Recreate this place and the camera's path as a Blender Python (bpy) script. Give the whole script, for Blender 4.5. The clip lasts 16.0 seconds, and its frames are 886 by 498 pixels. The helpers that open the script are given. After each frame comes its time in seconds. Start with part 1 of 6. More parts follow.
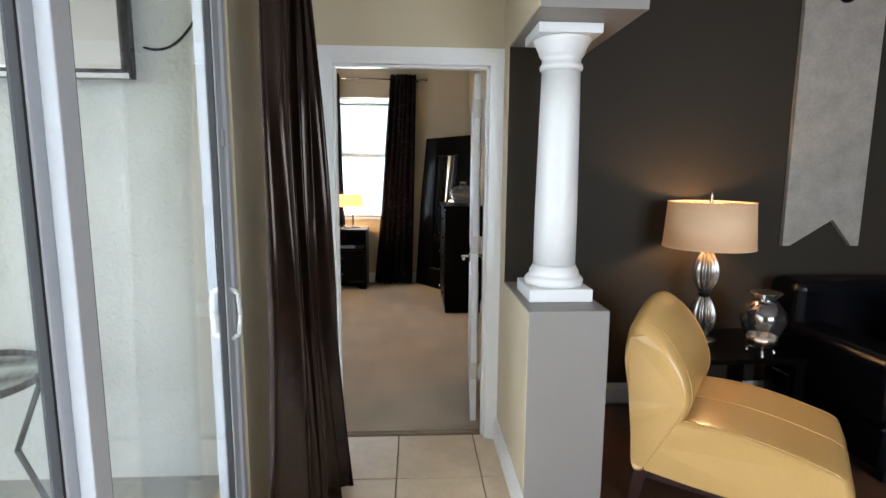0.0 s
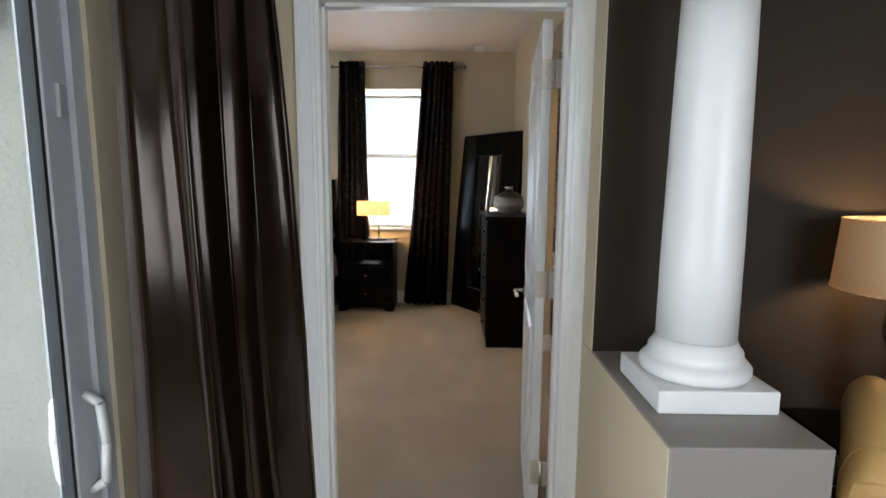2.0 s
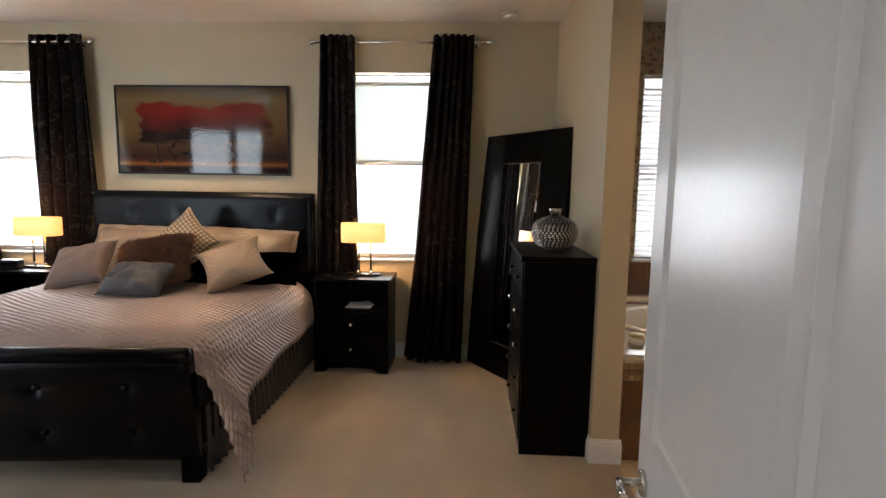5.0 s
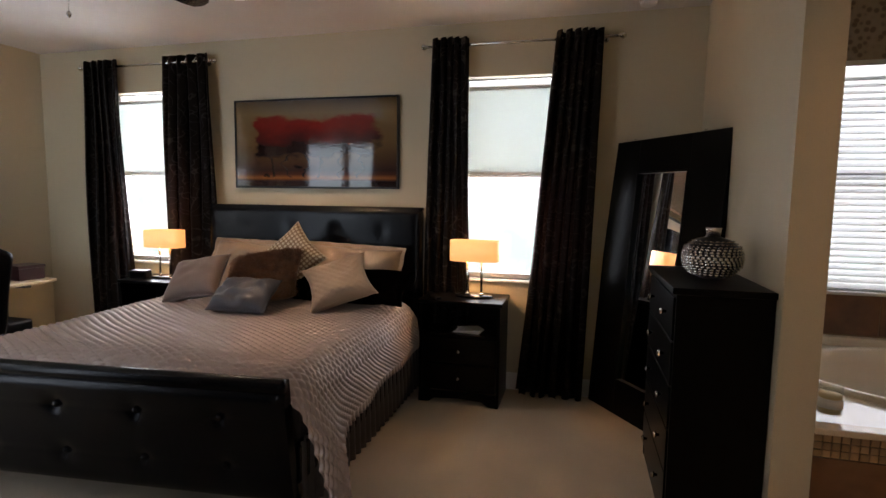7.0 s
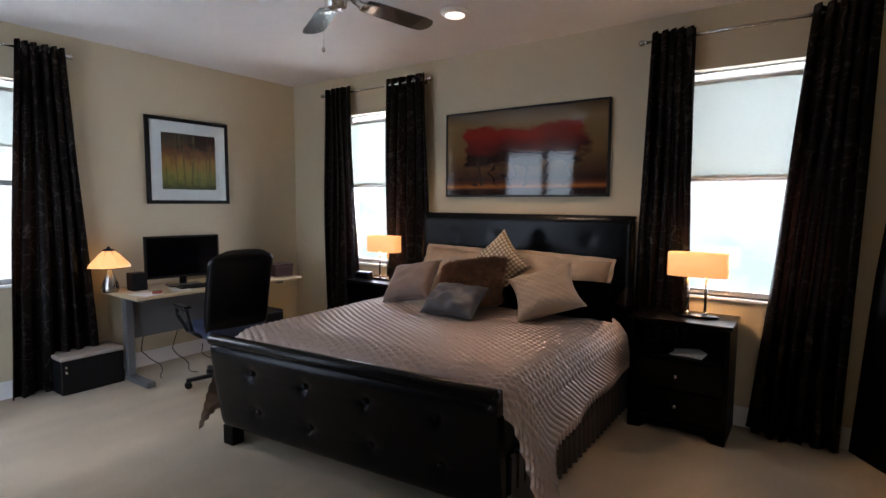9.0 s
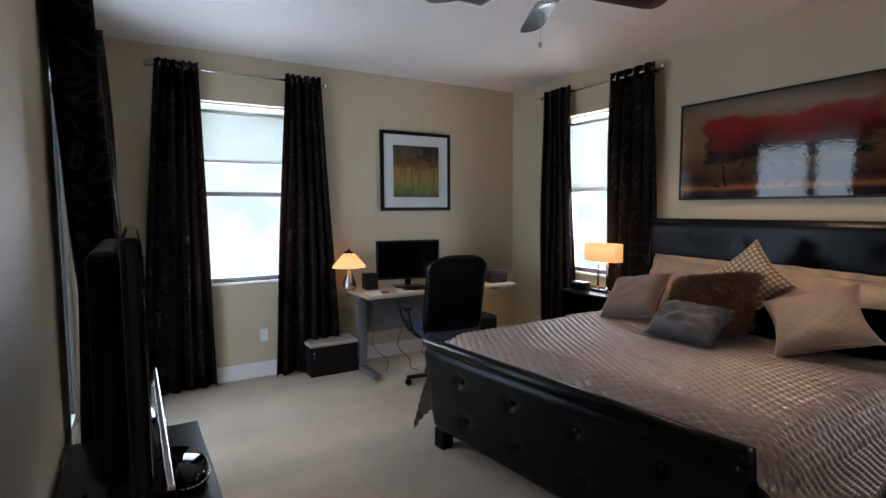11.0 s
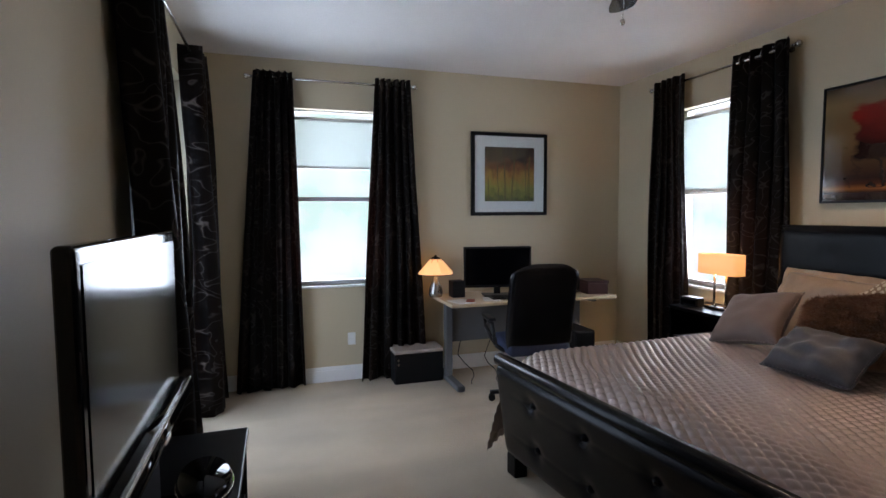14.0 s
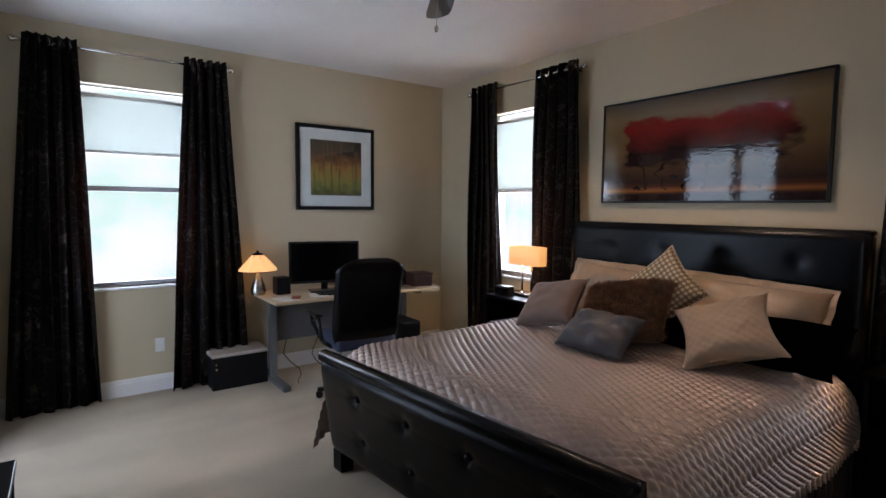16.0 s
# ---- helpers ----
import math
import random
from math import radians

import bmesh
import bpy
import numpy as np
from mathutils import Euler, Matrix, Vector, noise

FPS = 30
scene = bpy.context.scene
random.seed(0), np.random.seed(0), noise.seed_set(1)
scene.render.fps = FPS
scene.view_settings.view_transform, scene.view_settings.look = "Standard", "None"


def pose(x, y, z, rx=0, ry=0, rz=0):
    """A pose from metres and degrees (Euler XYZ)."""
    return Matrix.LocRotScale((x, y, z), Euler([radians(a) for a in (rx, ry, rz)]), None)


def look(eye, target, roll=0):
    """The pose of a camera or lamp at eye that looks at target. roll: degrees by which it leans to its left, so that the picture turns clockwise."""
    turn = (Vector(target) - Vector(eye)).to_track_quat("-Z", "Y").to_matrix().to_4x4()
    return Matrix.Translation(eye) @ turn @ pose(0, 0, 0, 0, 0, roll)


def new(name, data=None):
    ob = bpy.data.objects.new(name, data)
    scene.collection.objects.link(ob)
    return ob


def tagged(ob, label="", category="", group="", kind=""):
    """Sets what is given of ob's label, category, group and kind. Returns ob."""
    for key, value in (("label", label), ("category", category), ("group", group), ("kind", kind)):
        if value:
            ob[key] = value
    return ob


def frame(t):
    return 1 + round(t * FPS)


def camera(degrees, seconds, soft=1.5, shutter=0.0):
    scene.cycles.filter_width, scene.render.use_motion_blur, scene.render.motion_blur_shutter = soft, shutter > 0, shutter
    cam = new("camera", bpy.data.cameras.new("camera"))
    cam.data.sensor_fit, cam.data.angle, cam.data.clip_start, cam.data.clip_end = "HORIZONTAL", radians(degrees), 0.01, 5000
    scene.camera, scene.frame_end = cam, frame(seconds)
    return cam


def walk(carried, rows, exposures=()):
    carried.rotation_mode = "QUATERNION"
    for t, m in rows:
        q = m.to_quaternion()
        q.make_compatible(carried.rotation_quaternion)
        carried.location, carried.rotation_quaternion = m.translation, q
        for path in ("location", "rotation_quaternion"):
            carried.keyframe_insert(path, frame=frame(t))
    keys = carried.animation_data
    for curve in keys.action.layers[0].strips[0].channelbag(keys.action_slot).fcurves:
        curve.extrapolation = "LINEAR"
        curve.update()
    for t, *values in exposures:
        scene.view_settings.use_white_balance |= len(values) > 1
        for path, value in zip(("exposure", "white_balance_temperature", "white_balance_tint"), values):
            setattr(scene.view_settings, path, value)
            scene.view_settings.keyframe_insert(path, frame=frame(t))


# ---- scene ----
cam = camera(80.9, 16.0)
PATH = [
    (0, (0.074, 1.429, 1.453), (0.182, 3.406, 1.171), 0.4),
    (0.5, (0.075, 1.657, 1.44), (0.146, 3.634, 1.147), 0.8),
    (1, (0.1, 1.926, 1.445), (0.13, 3.903, 1.14), 0.8),
    (1.5, (0.092, 2.197, 1.448), (0.104, 4.174, 1.149), 0.6),
    (2, (0.086, 2.432, 1.446), (0.054, 4.414, 1.179), 0.4),
    (2.5, (0.099, 2.673, 1.427), (0.03, 4.656, 1.182), 0.4),
    (3, (0.116, 2.97, 1.463), (0.04, 4.952, 1.209), 0.9),
    (5.5, (0.064, 4.144, 1.498), (-0.06, 6.129, 1.281), 0.8),
    (6, (0.028, 4.264, 1.501), (-0.169, 6.244, 1.303), 0.9),
    (6.5, (0.008, 4.335, 1.512), (-0.326, 6.297, 1.316), 0.9),
    (7, (-0.034, 4.38, 1.504), (-0.535, 6.307, 1.311), 0.8),
    (7.5, (-0.078, 4.397, 1.505), (-0.748, 6.271, 1.312), 0.7),
    (8, (-0.116, 4.404, 1.505), (-0.95, 6.213, 1.319), 0.6),
    (8.5, (-0.135, 4.408, 1.519), (-1.143, 6.125, 1.332), 0.4),
    (9, (-0.174, 4.401, 1.52), (-1.327, 6.026, 1.343), 0.3),
    (9.5, (-0.201, 4.406, 1.523), (-1.495, 5.921, 1.353), 0.2),
    (10, (-0.227, 4.424, 1.521), (-1.672, 5.797, 1.366), 0.1),
    (12.5, (-0.421, 4.847, 1.529), (-2.336, 5.399, 1.368), -0.9),
    (13, (-0.421, 4.887, 1.526), (-2.353, 5.381, 1.379), -0.8),
    (13.5, (-0.413, 4.917, 1.522), (-2.34, 5.437, 1.383), -0.7),
    (14, (-0.422, 4.921, 1.524), (-2.321, 5.532, 1.386), -0.3),
    (14.5, (-0.424, 4.919, 1.532), (-2.275, 5.662, 1.389), -0.0),
    (15, (-0.42, 4.922, 1.537), (-2.202, 5.817, 1.387), 0.2),
    (15.5, (-0.415, 4.925, 1.549), (-2.113, 5.971, 1.388), 0.4),
    (16, (-0.382, 4.961, 1.533), (-1.993, 6.136, 1.372), 0.5),
]
EXPOSURES = [(0, 0.68, 6350, 17), (1, 0.6, 6400, 17), (2.5, 0.36, 6450, 18), (3.2, 0.36, 6600, 19), (5.5, 0.34, 7000, 22), (6.5, -0.06, 7000, 24), (7.5, -0.31, 6850, 24), (9.5, -0.34, 6400, 23), (12.5, -0.41, 6200, 21), (16, -0.47, 6270, 23)]
walk(cam, [(t, look(eye, target, roll)) for t, eye, target, roll in PATH], EXPOSURES)

# ---- world and light ----
world = bpy.data.worlds.new("sky")
scene.world = world
world.use_nodes = True
wn = world.node_tree
sky = wn.nodes.new("ShaderNodeTexSky")
sky.sky_type = 'NISHITA'
sky.sun_disc = False
sky.sun_elevation, sky.sun_rotation = radians(50), radians(200)
wn.links.new(sky.outputs[0], wn.nodes["Background"].inputs[0])
wn.nodes["Background"].inputs[1].default_value = 0.14


def lamp(name, kind, m, energy, color=(1, 1, 1), **more):
    data = bpy.data.lights.new(name, kind)
    data.energy, data.color = energy, color
    if "size" in more:
        data.shape = 'RECTANGLE'
        data.size, data.size_y = more["size"]
    if "radius" in more:
        data.shadow_soft_size = more["radius"]
    if "angle" in more:
        data.angle = radians(more["angle"])
    if "spot" in more:
        data.spot_size, data.spot_blend = radians(more["spot"]), 0.6
    ob = new(name, data)
    ob.matrix_world = m
    return ob


lamp("sun", 'SUN', look((0, 0, 10), (-1.2, 3.5, 5.6)), 5.0, (1, 0.95, 0.88), angle=12)
SKY = (0.78, 0.90, 1.0)
# sky light in the window openings (rotated so that they shine into the rooms)
lamp("sky_window_1", 'AREA', pose(-3.875, 8.62, 1.66, -90, 0, 0), 84, SKY, size=(0.9, 1.5))
lamp("sky_window_2", 'AREA', pose(-0.5, 8.62, 1.66, -90, 0, 0), 46, SKY, size=(0.86, 1.5))
lamp("sky_window_bath", 'AREA', pose(1.84, 8.62, 1.68, -90, 0, 0), 17, SKY, size=(0.7, 1.44))
lamp("sky_window_3", 'AREA', pose(-5.40, 5.44, 1.66, 0, -90, 0), 54, SKY, size=(1.5, 0.86))
lamp("sky_slider", 'AREA', pose(-3.91, 4.02, 1.25, 90, 0, 0), 76, (0.65, 0.82, 1.0), size=(1.58, 2.42))
WARM = (1.0, 0.62, 0.28)
lamp("bulb_nightstand_1", 'POINT', pose(-3.58, 8.2, 1.11), 28, WARM, radius=0.04)
lamp("bulb_nightstand_2", 'POINT', pose(-0.78, 8.2, 1.11), 26, WARM, radius=0.04)
lamp("bulb_desk", 'POINT', pose(-4.93, 6.30, 1.0), 13, WARM, radius=0.03)
lamp("bulb_table_lamp", 'POINT', pose(1.76, 4.30, 1.2), 9, WARM, radius=0.05)
lamp("downlight", 'SPOT', pose(-2.267, 7.478, 2.78), 60, (1, 0.74, 0.48), radius=0.05, spot=120)
lamp("sky_hall_slider", 'AREA', pose(-0.75, 1.7, 1.2, 0, -90, 0), 42, SKY, size=(2.2, 3.3))
# unseen bathroom lamp, added for the warm light on the wall end
lamp("unseen_bath_lamp", 'SPOT', pose(1.75, 5.75, 2.78), 34, (1, 0.66, 0.36), radius=0.06, spot=150)
# added fill light from behind the viewpoint; no living room window is in view
lamp("living_fill", 'AREA', pose(2.4, -1.40, 1.57, 90, 0, 0), 95, SKY, size=(2.3, 1.7))

# ---- materials ----


def mat(name, color, rough=0.6, metal=0.0, grain=0.0, scale=60.0, bump=0.0, spots=0.0, spot_scale=3.0, sheen=0.0,
        coat=0.0, spec=0.5, rand=0.0, emit=None, trans=0.0):
    m = bpy.data.materials.new(name)
    m.use_nodes = True
    t = m.node_tree
    p = t.nodes["Principled BSDF"]
    p.inputs["Roughness"].default_value = rough
    p.inputs["Metallic"].default_value = metal
    p.inputs["Specular IOR Level"].default_value = spec
    p.inputs["Sheen Weight"].default_value = sheen
    p.inputs["Coat Weight"].default_value = coat
    p.inputs["Transmission Weight"].default_value = trans
    if emit:
        p.inputs["Emission Color"].default_value = (*emit[0], 1)
        p.inputs["Emission Strength"].default_value = emit[1]
    p.inputs["Base Color"].default_value = (*color, 1)
    if not (grain or spots or bump or rand):
        return m
    co = t.nodes.new("ShaderNodeTexCoord")
    out = None

    def blend(fac, amount, last):
        hsv = t.nodes.new("ShaderNodeMapRange")
        hsv.inputs[1].default_value, hsv.inputs[2].default_value = 0.25, 0.75
        hsv.inputs[3].default_value, hsv.inputs[4].default_value = 1 - amount, 1 + amount
        t.links.new(fac, hsv.inputs[0])
        mix = t.nodes.new("ShaderNodeMix")
        mix.data_type, mix.blend_type = 'RGBA', 'MULTIPLY'
        mix.inputs[0].default_value = 1
        if last is None:
            mix.inputs[6].default_value = (*color, 1)
        else:
            t.links.new(last, mix.inputs[6])
        t.links.new(hsv.outputs[0], mix.inputs[7])
        return mix.outputs[2]

    fine = t.nodes.new("ShaderNodeTexNoise")
    fine.inputs["Scale"].default_value, fine.inputs["Detail"].default_value = scale, 4
    t.links.new(co.outputs["Object"], fine.inputs["Vector"])
    if grain:
        out = blend(fine.outputs[0], grain, out)
    if spots:
        big = t.nodes.new("ShaderNodeTexNoise")
        big.inputs["Scale"].default_value, big.inputs["Detail"].default_value = spot_scale, 5
        t.links.new(co.outputs["Object"], big.inputs["Vector"])
        out = blend(big.outputs[0], spots, out)
    if rand:
        info = t.nodes.new("ShaderNodeObjectInfo")
        out = blend(info.outputs["Random"], rand, out)
    if out is not None:
        t.links.new(out, p.inputs["Base Color"])
    if bump:
        b = t.nodes.new("ShaderNodeBump")
        b.inputs["Strength"].default_value, b.inputs["Distance"].default_value = bump, 0.01
        t.links.new(fine.outputs[0], b.inputs["Height"])
        t.links.new(b.outputs[0], p.inputs["Normal"])
    return m


BEIGE = mat("beige_wall_paint", (0.555, 0.465, 0.315), 0.6, grain=0.03, scale=220, bump=0.12, spots=0.03, spot_scale=1.5)
DARKWALL = mat("dark_taupe_paint", (0.029, 0.0218, 0.0142), 0.62, spec=0.3, grain=0.04, scale=200, bump=0.1, spots=0.04)
GREYWALL = mat("warm_grey_paint", (0.25, 0.225, 0.205), 0.5, grain=0.03, scale=200, bump=0.08, spots=0.03)
CEIL = mat("ceiling_paint", (0.74, 0.70, 0.66), 0.85, grain=0.05, scale=90, bump=0.35, spots=0.03)
WHITE = mat("white_trim_paint", (0.80, 0.79, 0.77), 0.3, grain=0.015, scale=30, spots=0.015)
DOORW = mat("white_door_paint", (0.78, 0.78, 0.78), 0.28, grain=0.02, scale=40, bump=0.03)
CARPET = mat("beige_carpet", (0.54, 0.43, 0.295), 0.95, grain=0.18, scale=420, bump=0.9, spots=0.12, spot_scale=2.2, sheen=0.2)


def vacuum_marks(m):
    """Long overlapping strokes in which the pile lies one way or the other."""
    t = m.node_tree
    p = t.nodes["Principled BSDF"]
    last = p.inputs["Base Color"].links[0].from_socket
    co = t.nodes.new("ShaderNodeTexCoord")
    for turn, amount in ((28, 0.055), (-52, 0.05)):
        mp = t.nodes.new("ShaderNodeMapping")
        mp.inputs["Rotation"].default_value = (0, 0, radians(turn))
        mp.inputs["Scale"].default_value = (2.2, 0.7, 1)
        t.links.new(co.outputs["Object"], mp.inputs["Vector"])
        n = t.nodes.new("ShaderNodeTexNoise")
        n.inputs["Scale"].default_value, n.inputs["Detail"].default_value = 1.3, 1.5
        t.links.new(mp.outputs[0], n.inputs["Vector"])
        r = t.nodes.new("ShaderNodeMapRange")
        r.inputs[1].default_value, r.inputs[2].default_value = 0.42, 0.58
        r.inputs[3].default_value, r.inputs[4].default_value = 1 - amount, 1 + amount * 0.6
        t.links.new(n.outputs[0], r.inputs[0])
        mix = t.nodes.new("ShaderNodeMix")
        mix.data_type, mix.blend_type = 'RGBA', 'MULTIPLY'
        mix.inputs[0].default_value = 1
        t.links.new(last, mix.inputs[6])
        t.links.new(r.outputs[0], mix.inputs[7])
        last = mix.outputs[2]
    t.links.new(last, p.inputs["Base Color"])


vacuum_marks(CARPET)
WOODFLOOR = mat("dark_wood_floor", (0.07, 0.035, 0.02), 0.35, grain=0.2, scale=30, rand=0.2)
TILE = mat("floor_tile", (0.62, 0.48, 0.32), 0.35, grain=0.06, scale=25, spots=0.12, spot_scale=5, bump=0.04, rand=0.05)
GROUT = mat("grout", (0.24, 0.18, 0.12), 0.9, grain=0.1, scale=150)
BTILE = mat("brown_bath_tile", (0.17, 0.085, 0.042), 0.3, grain=0.12, scale=18, spots=0.3, spot_scale=6, rand=0.15)
MOSAIC = mat("mosaic_tile", (0.40, 0.25, 0.13), 0.4, rand=0.25, grain=0.15, scale=50)
STUCCO = mat("stucco", (0.72, 0.73, 0.70), 0.9, grain=0.06, scale=45, bump=1.0, spots=0.05)
CONCRETE = mat("patio_concrete", (0.42, 0.42, 0.40), 0.8, grain=0.1, scale=60, bump=0.2, spots=0.1)
GRASS = mat("lawn", (0.10, 0.15, 0.05), 0.9, grain=0.3, scale=40, spots=0.3, spot_scale=0.6)
ESPRESSO = mat("espresso_wood", (0.0018, 0.0015, 0.0014), 0.30, grain=0.25, scale=30, spots=0.2, spec=0.09)
LEATHER = mat("black_leather", (0.0016, 0.0018, 0.0028), 0.27, grain=0.15, scale=160, bump=0.05, spots=0.1, spec=0.18)
BLACKP = mat("black_plastic", (0.004, 0.004, 0.0045), 0.3, spec=0.25)
BLACKM = mat("matte_black_plastic", (0.004, 0.004, 0.0045), 0.55, spec=0.2, grain=0.1, scale=200)
SCREEN = mat("black_screen", (0.0015, 0.0015, 0.002), 0.13, spec=0.32)
GLOSSB = mat("gloss_bezel", (0.003, 0.003, 0.003), 0.05, spec=0.3)
CHROME = mat("brushed_nickel", (0.62, 0.59, 0.55), 0.25, metal=1, grain=0.05, scale=200)
HINGE = mat("hinge_steel", (0.60, 0.57, 0.52), 0.35, metal=1, grain=0.08, scale=120)
MIRROR = mat("mirror_glass", (0.92, 0.92, 0.92), 0.01, metal=1)
ALU = mat("grey_aluminium", (0.42, 0.42, 0.43), 0.45, grain=0.04, scale=60)
WALU = mat("white_aluminium", (0.72, 0.72, 0.72), 0.35, grain=0.02, scale=60)
PALEALU = mat("pale_grey_aluminium", (0.52, 0.53, 0.55), 0.4, grain=0.03, scale=60)
RUBBER = mat("black_gasket", (0.012, 0.012, 0.012), 0.6)
YLEATHER = mat("yellow_leather", (0.60, 0.36, 0.125), 0.27, grain=0.03, scale=160, bump=0.03, spots=0.05, coat=0.15)
SATIN = mat("champagne_satin", (0.335, 0.262, 0.230), 0.27, metal=0.32, grain=0.06, scale=150, spots=0.08, sheen=0.1)
SHAM = mat("beige_satin_sham", (0.36, 0.25, 0.165), 0.40, metal=0.05, grain=0.08, scale=40, spots=0.1, spot_scale=8)
MAUVE = mat("mauve_fabric", (0.16, 0.108, 0.088), 0.65, grain=0.1, scale=300, bump=0.15, sheen=0.3)
BEIGEQ = mat("beige_quilted_fabric", (0.36, 0.25, 0.165), 0.55, grain=0.08, scale=200, bump=0.1)
GREYSAT = mat("grey_satin", (0.066, 0.062, 0.068), 0.48, grain=0.12, scale=90, spots=0.10)
FUR = mat("brown_fur", (0.17, 0.078, 0.038), 0.55, grain=0.5, scale=22, spots=0.35, spot_scale=9, rand=0.0, sheen=0.1)
BLACKF = mat("black_fabric", (0.0011, 0.0009, 0.0009), 0.9, spec=0.0, grain=0.2, scale=200)
SKIRT = mat("dark_bed_skirt", (0.035, 0.027, 0.022), 0.6, grain=0.15, scale=150)
WHITEPAPER = mat("paper", (0.75, 0.74, 0.72), 0.8, grain=0.04, scale=30)
MAT_BOARD = mat("mat_board", (0.80, 0.79, 0.77), 0.8, grain=0.02, scale=80)
LAMPSHADE = mat("ivory_lampshade", (0.80, 0.62, 0.38), 0.7, grain=0.03, scale=200, emit=((1.0, 0.47, 0.13), 1.15))
LINEN = mat("linen_lampshade", (0.60, 0.45, 0.30), 0.8, grain=0.06, scale=300, emit=((1.0, 0.44, 0.13), 0.10))
GLASSLAMP = mat("stained_glass_shade", (0.8, 0.55, 0.25), 0.3, grain=0.1, scale=20, emit=((1.0, 0.52, 0.16), 1.1))
BULBM = mat("lit_lens", (1, 1, 1), 0.4, emit=((1.0, 0.80, 0.6), 3.0))
DESKTOP = mat("maple_laminate", (0.52, 0.40, 0.25), 0.35, grain=0.05, scale=14, spots=0.08)
GREYM = mat("grey_painted_metal", (0.10, 0.10, 0.10), 0.45, grain=0.05, scale=80)
BLUEF = mat("blue_seat_fabric", (0.02, 0.03, 0.07), 0.7, grain=0.2, scale=250)
BANNER = mat("silver_leaf", (0.42, 0.385, 0.34), 0.42, metal=0.35, grain=0.10, scale=55, spots=0.16, spot_scale=9, bump=0.12)
TUB = mat("tub_acrylic", (0.80, 0.75, 0.66), 0.15)
BLIND = mat("white_blind", (0.85, 0.85, 0.84), 0.5, grain=0.02, scale=20)
SHADECLOTH = mat("roller_shade_cloth", (0.80, 0.82, 0.78), 0.8, grain=0.03, scale=400, trans=0.0)
PLASTICW = mat("white_plastic", (0.78, 0.77, 0.74), 0.4)
WAX = mat("candle_wax", (0.75, 0.60, 0.32), 0.5, grain=0.05)
GREYFAN = mat("fan_blade_dark_wood", (0.020, 0.009, 0.007), 0.25, grain=0.25, scale=12, spec=0.7, coat=0.7)
BROWNLEG = mat("dark_red_wood", (0.035, 0.012, 0.010), 0.35, grain=0.2, scale=20)
SILVERCER = mat("silver_ceramic", (0.42, 0.40, 0.37), 0.25, metal=0.9, grain=0.1, scale=30)
SMOKEGLASS = mat("smoked_mercury_glass", (0.22, 0.21, 0.21), 0.08, metal=0.9, spots=0.3, spot_scale=9)
WHITEF = mat("pale_cushion", (0.62, 0.62, 0.66), 0.8, grain=0.06, scale=150)


def glass_mat(name, tint=(0.96, 0.98, 0.98)):
    m = bpy.data.materials.new(name)
    m.use_nodes = True
    t = m.node_tree
    t.nodes.remove(t.nodes["Principled BSDF"])
    tr, gl = t.nodes.new("ShaderNodeBsdfTransparent"), t.nodes.new("ShaderNodeBsdfGlossy")
    fr, mix = t.nodes.new("ShaderNodeLayerWeight"), t.nodes.new("ShaderNodeMixShader")
    pw, ma = t.nodes.new("ShaderNodeMath"), t.nodes.new("ShaderNodeMath")
    pw.operation, pw.inputs[1].default_value = 'POWER', 4.0
    ma.operation, ma.inputs[1].default_value, ma.inputs[2].default_value = 'MULTIPLY_ADD', 0.9, 0.045
    tr.inputs[0].default_value, gl.inputs["Roughness"].default_value = (*tint, 1), 0.0
    t.links.new(fr.outputs["Facing"], pw.inputs[0])
    t.links.new(pw.outputs[0], ma.inputs[0])
    t.links.new(ma.outputs[0], mix.inputs[0])
    t.links.new(tr.outputs[0], mix.inputs[1])
    t.links.new(gl.outputs[0], mix.inputs[2])
    t.links.new(mix.outputs[0], t.nodes["Material Output"].inputs[0])
    return m


GLASS = glass_mat("clear_glass")


def translucent(m, color, amount):
    """Lets some light through a thin cloth."""
    t = m.node_tree
    p = t.nodes["Principled BSDF"]
    tl, mix = t.nodes.new("ShaderNodeBsdfTranslucent"), t.nodes.new("ShaderNodeMixShader")
    tl.inputs[0].default_value = (*color, 1)
    mix.inputs[0].default_value = amount
    t.links.new(p.outputs[0], mix.inputs[1])
    t.links.new(tl.outputs[0], mix.inputs[2])
    t.links.new(mix.outputs[0], t.nodes["Material Output"].inputs[0])


translucent(SHADECLOTH, (0.56, 0.585, 0.56), 0.5)


def ramp(t, stops, interp='LINEAR'):
    r = t.nodes.new("ShaderNodeValToRGB")
    r.color_ramp.interpolation = interp
    while len(r.color_ramp.elements) < len(stops):
        r.color_ramp.elements.new(0.5)
    for e, (pos, c) in zip(r.color_ramp.elements, stops):
        e.position, e.color = pos, (*c, 1)
    return r


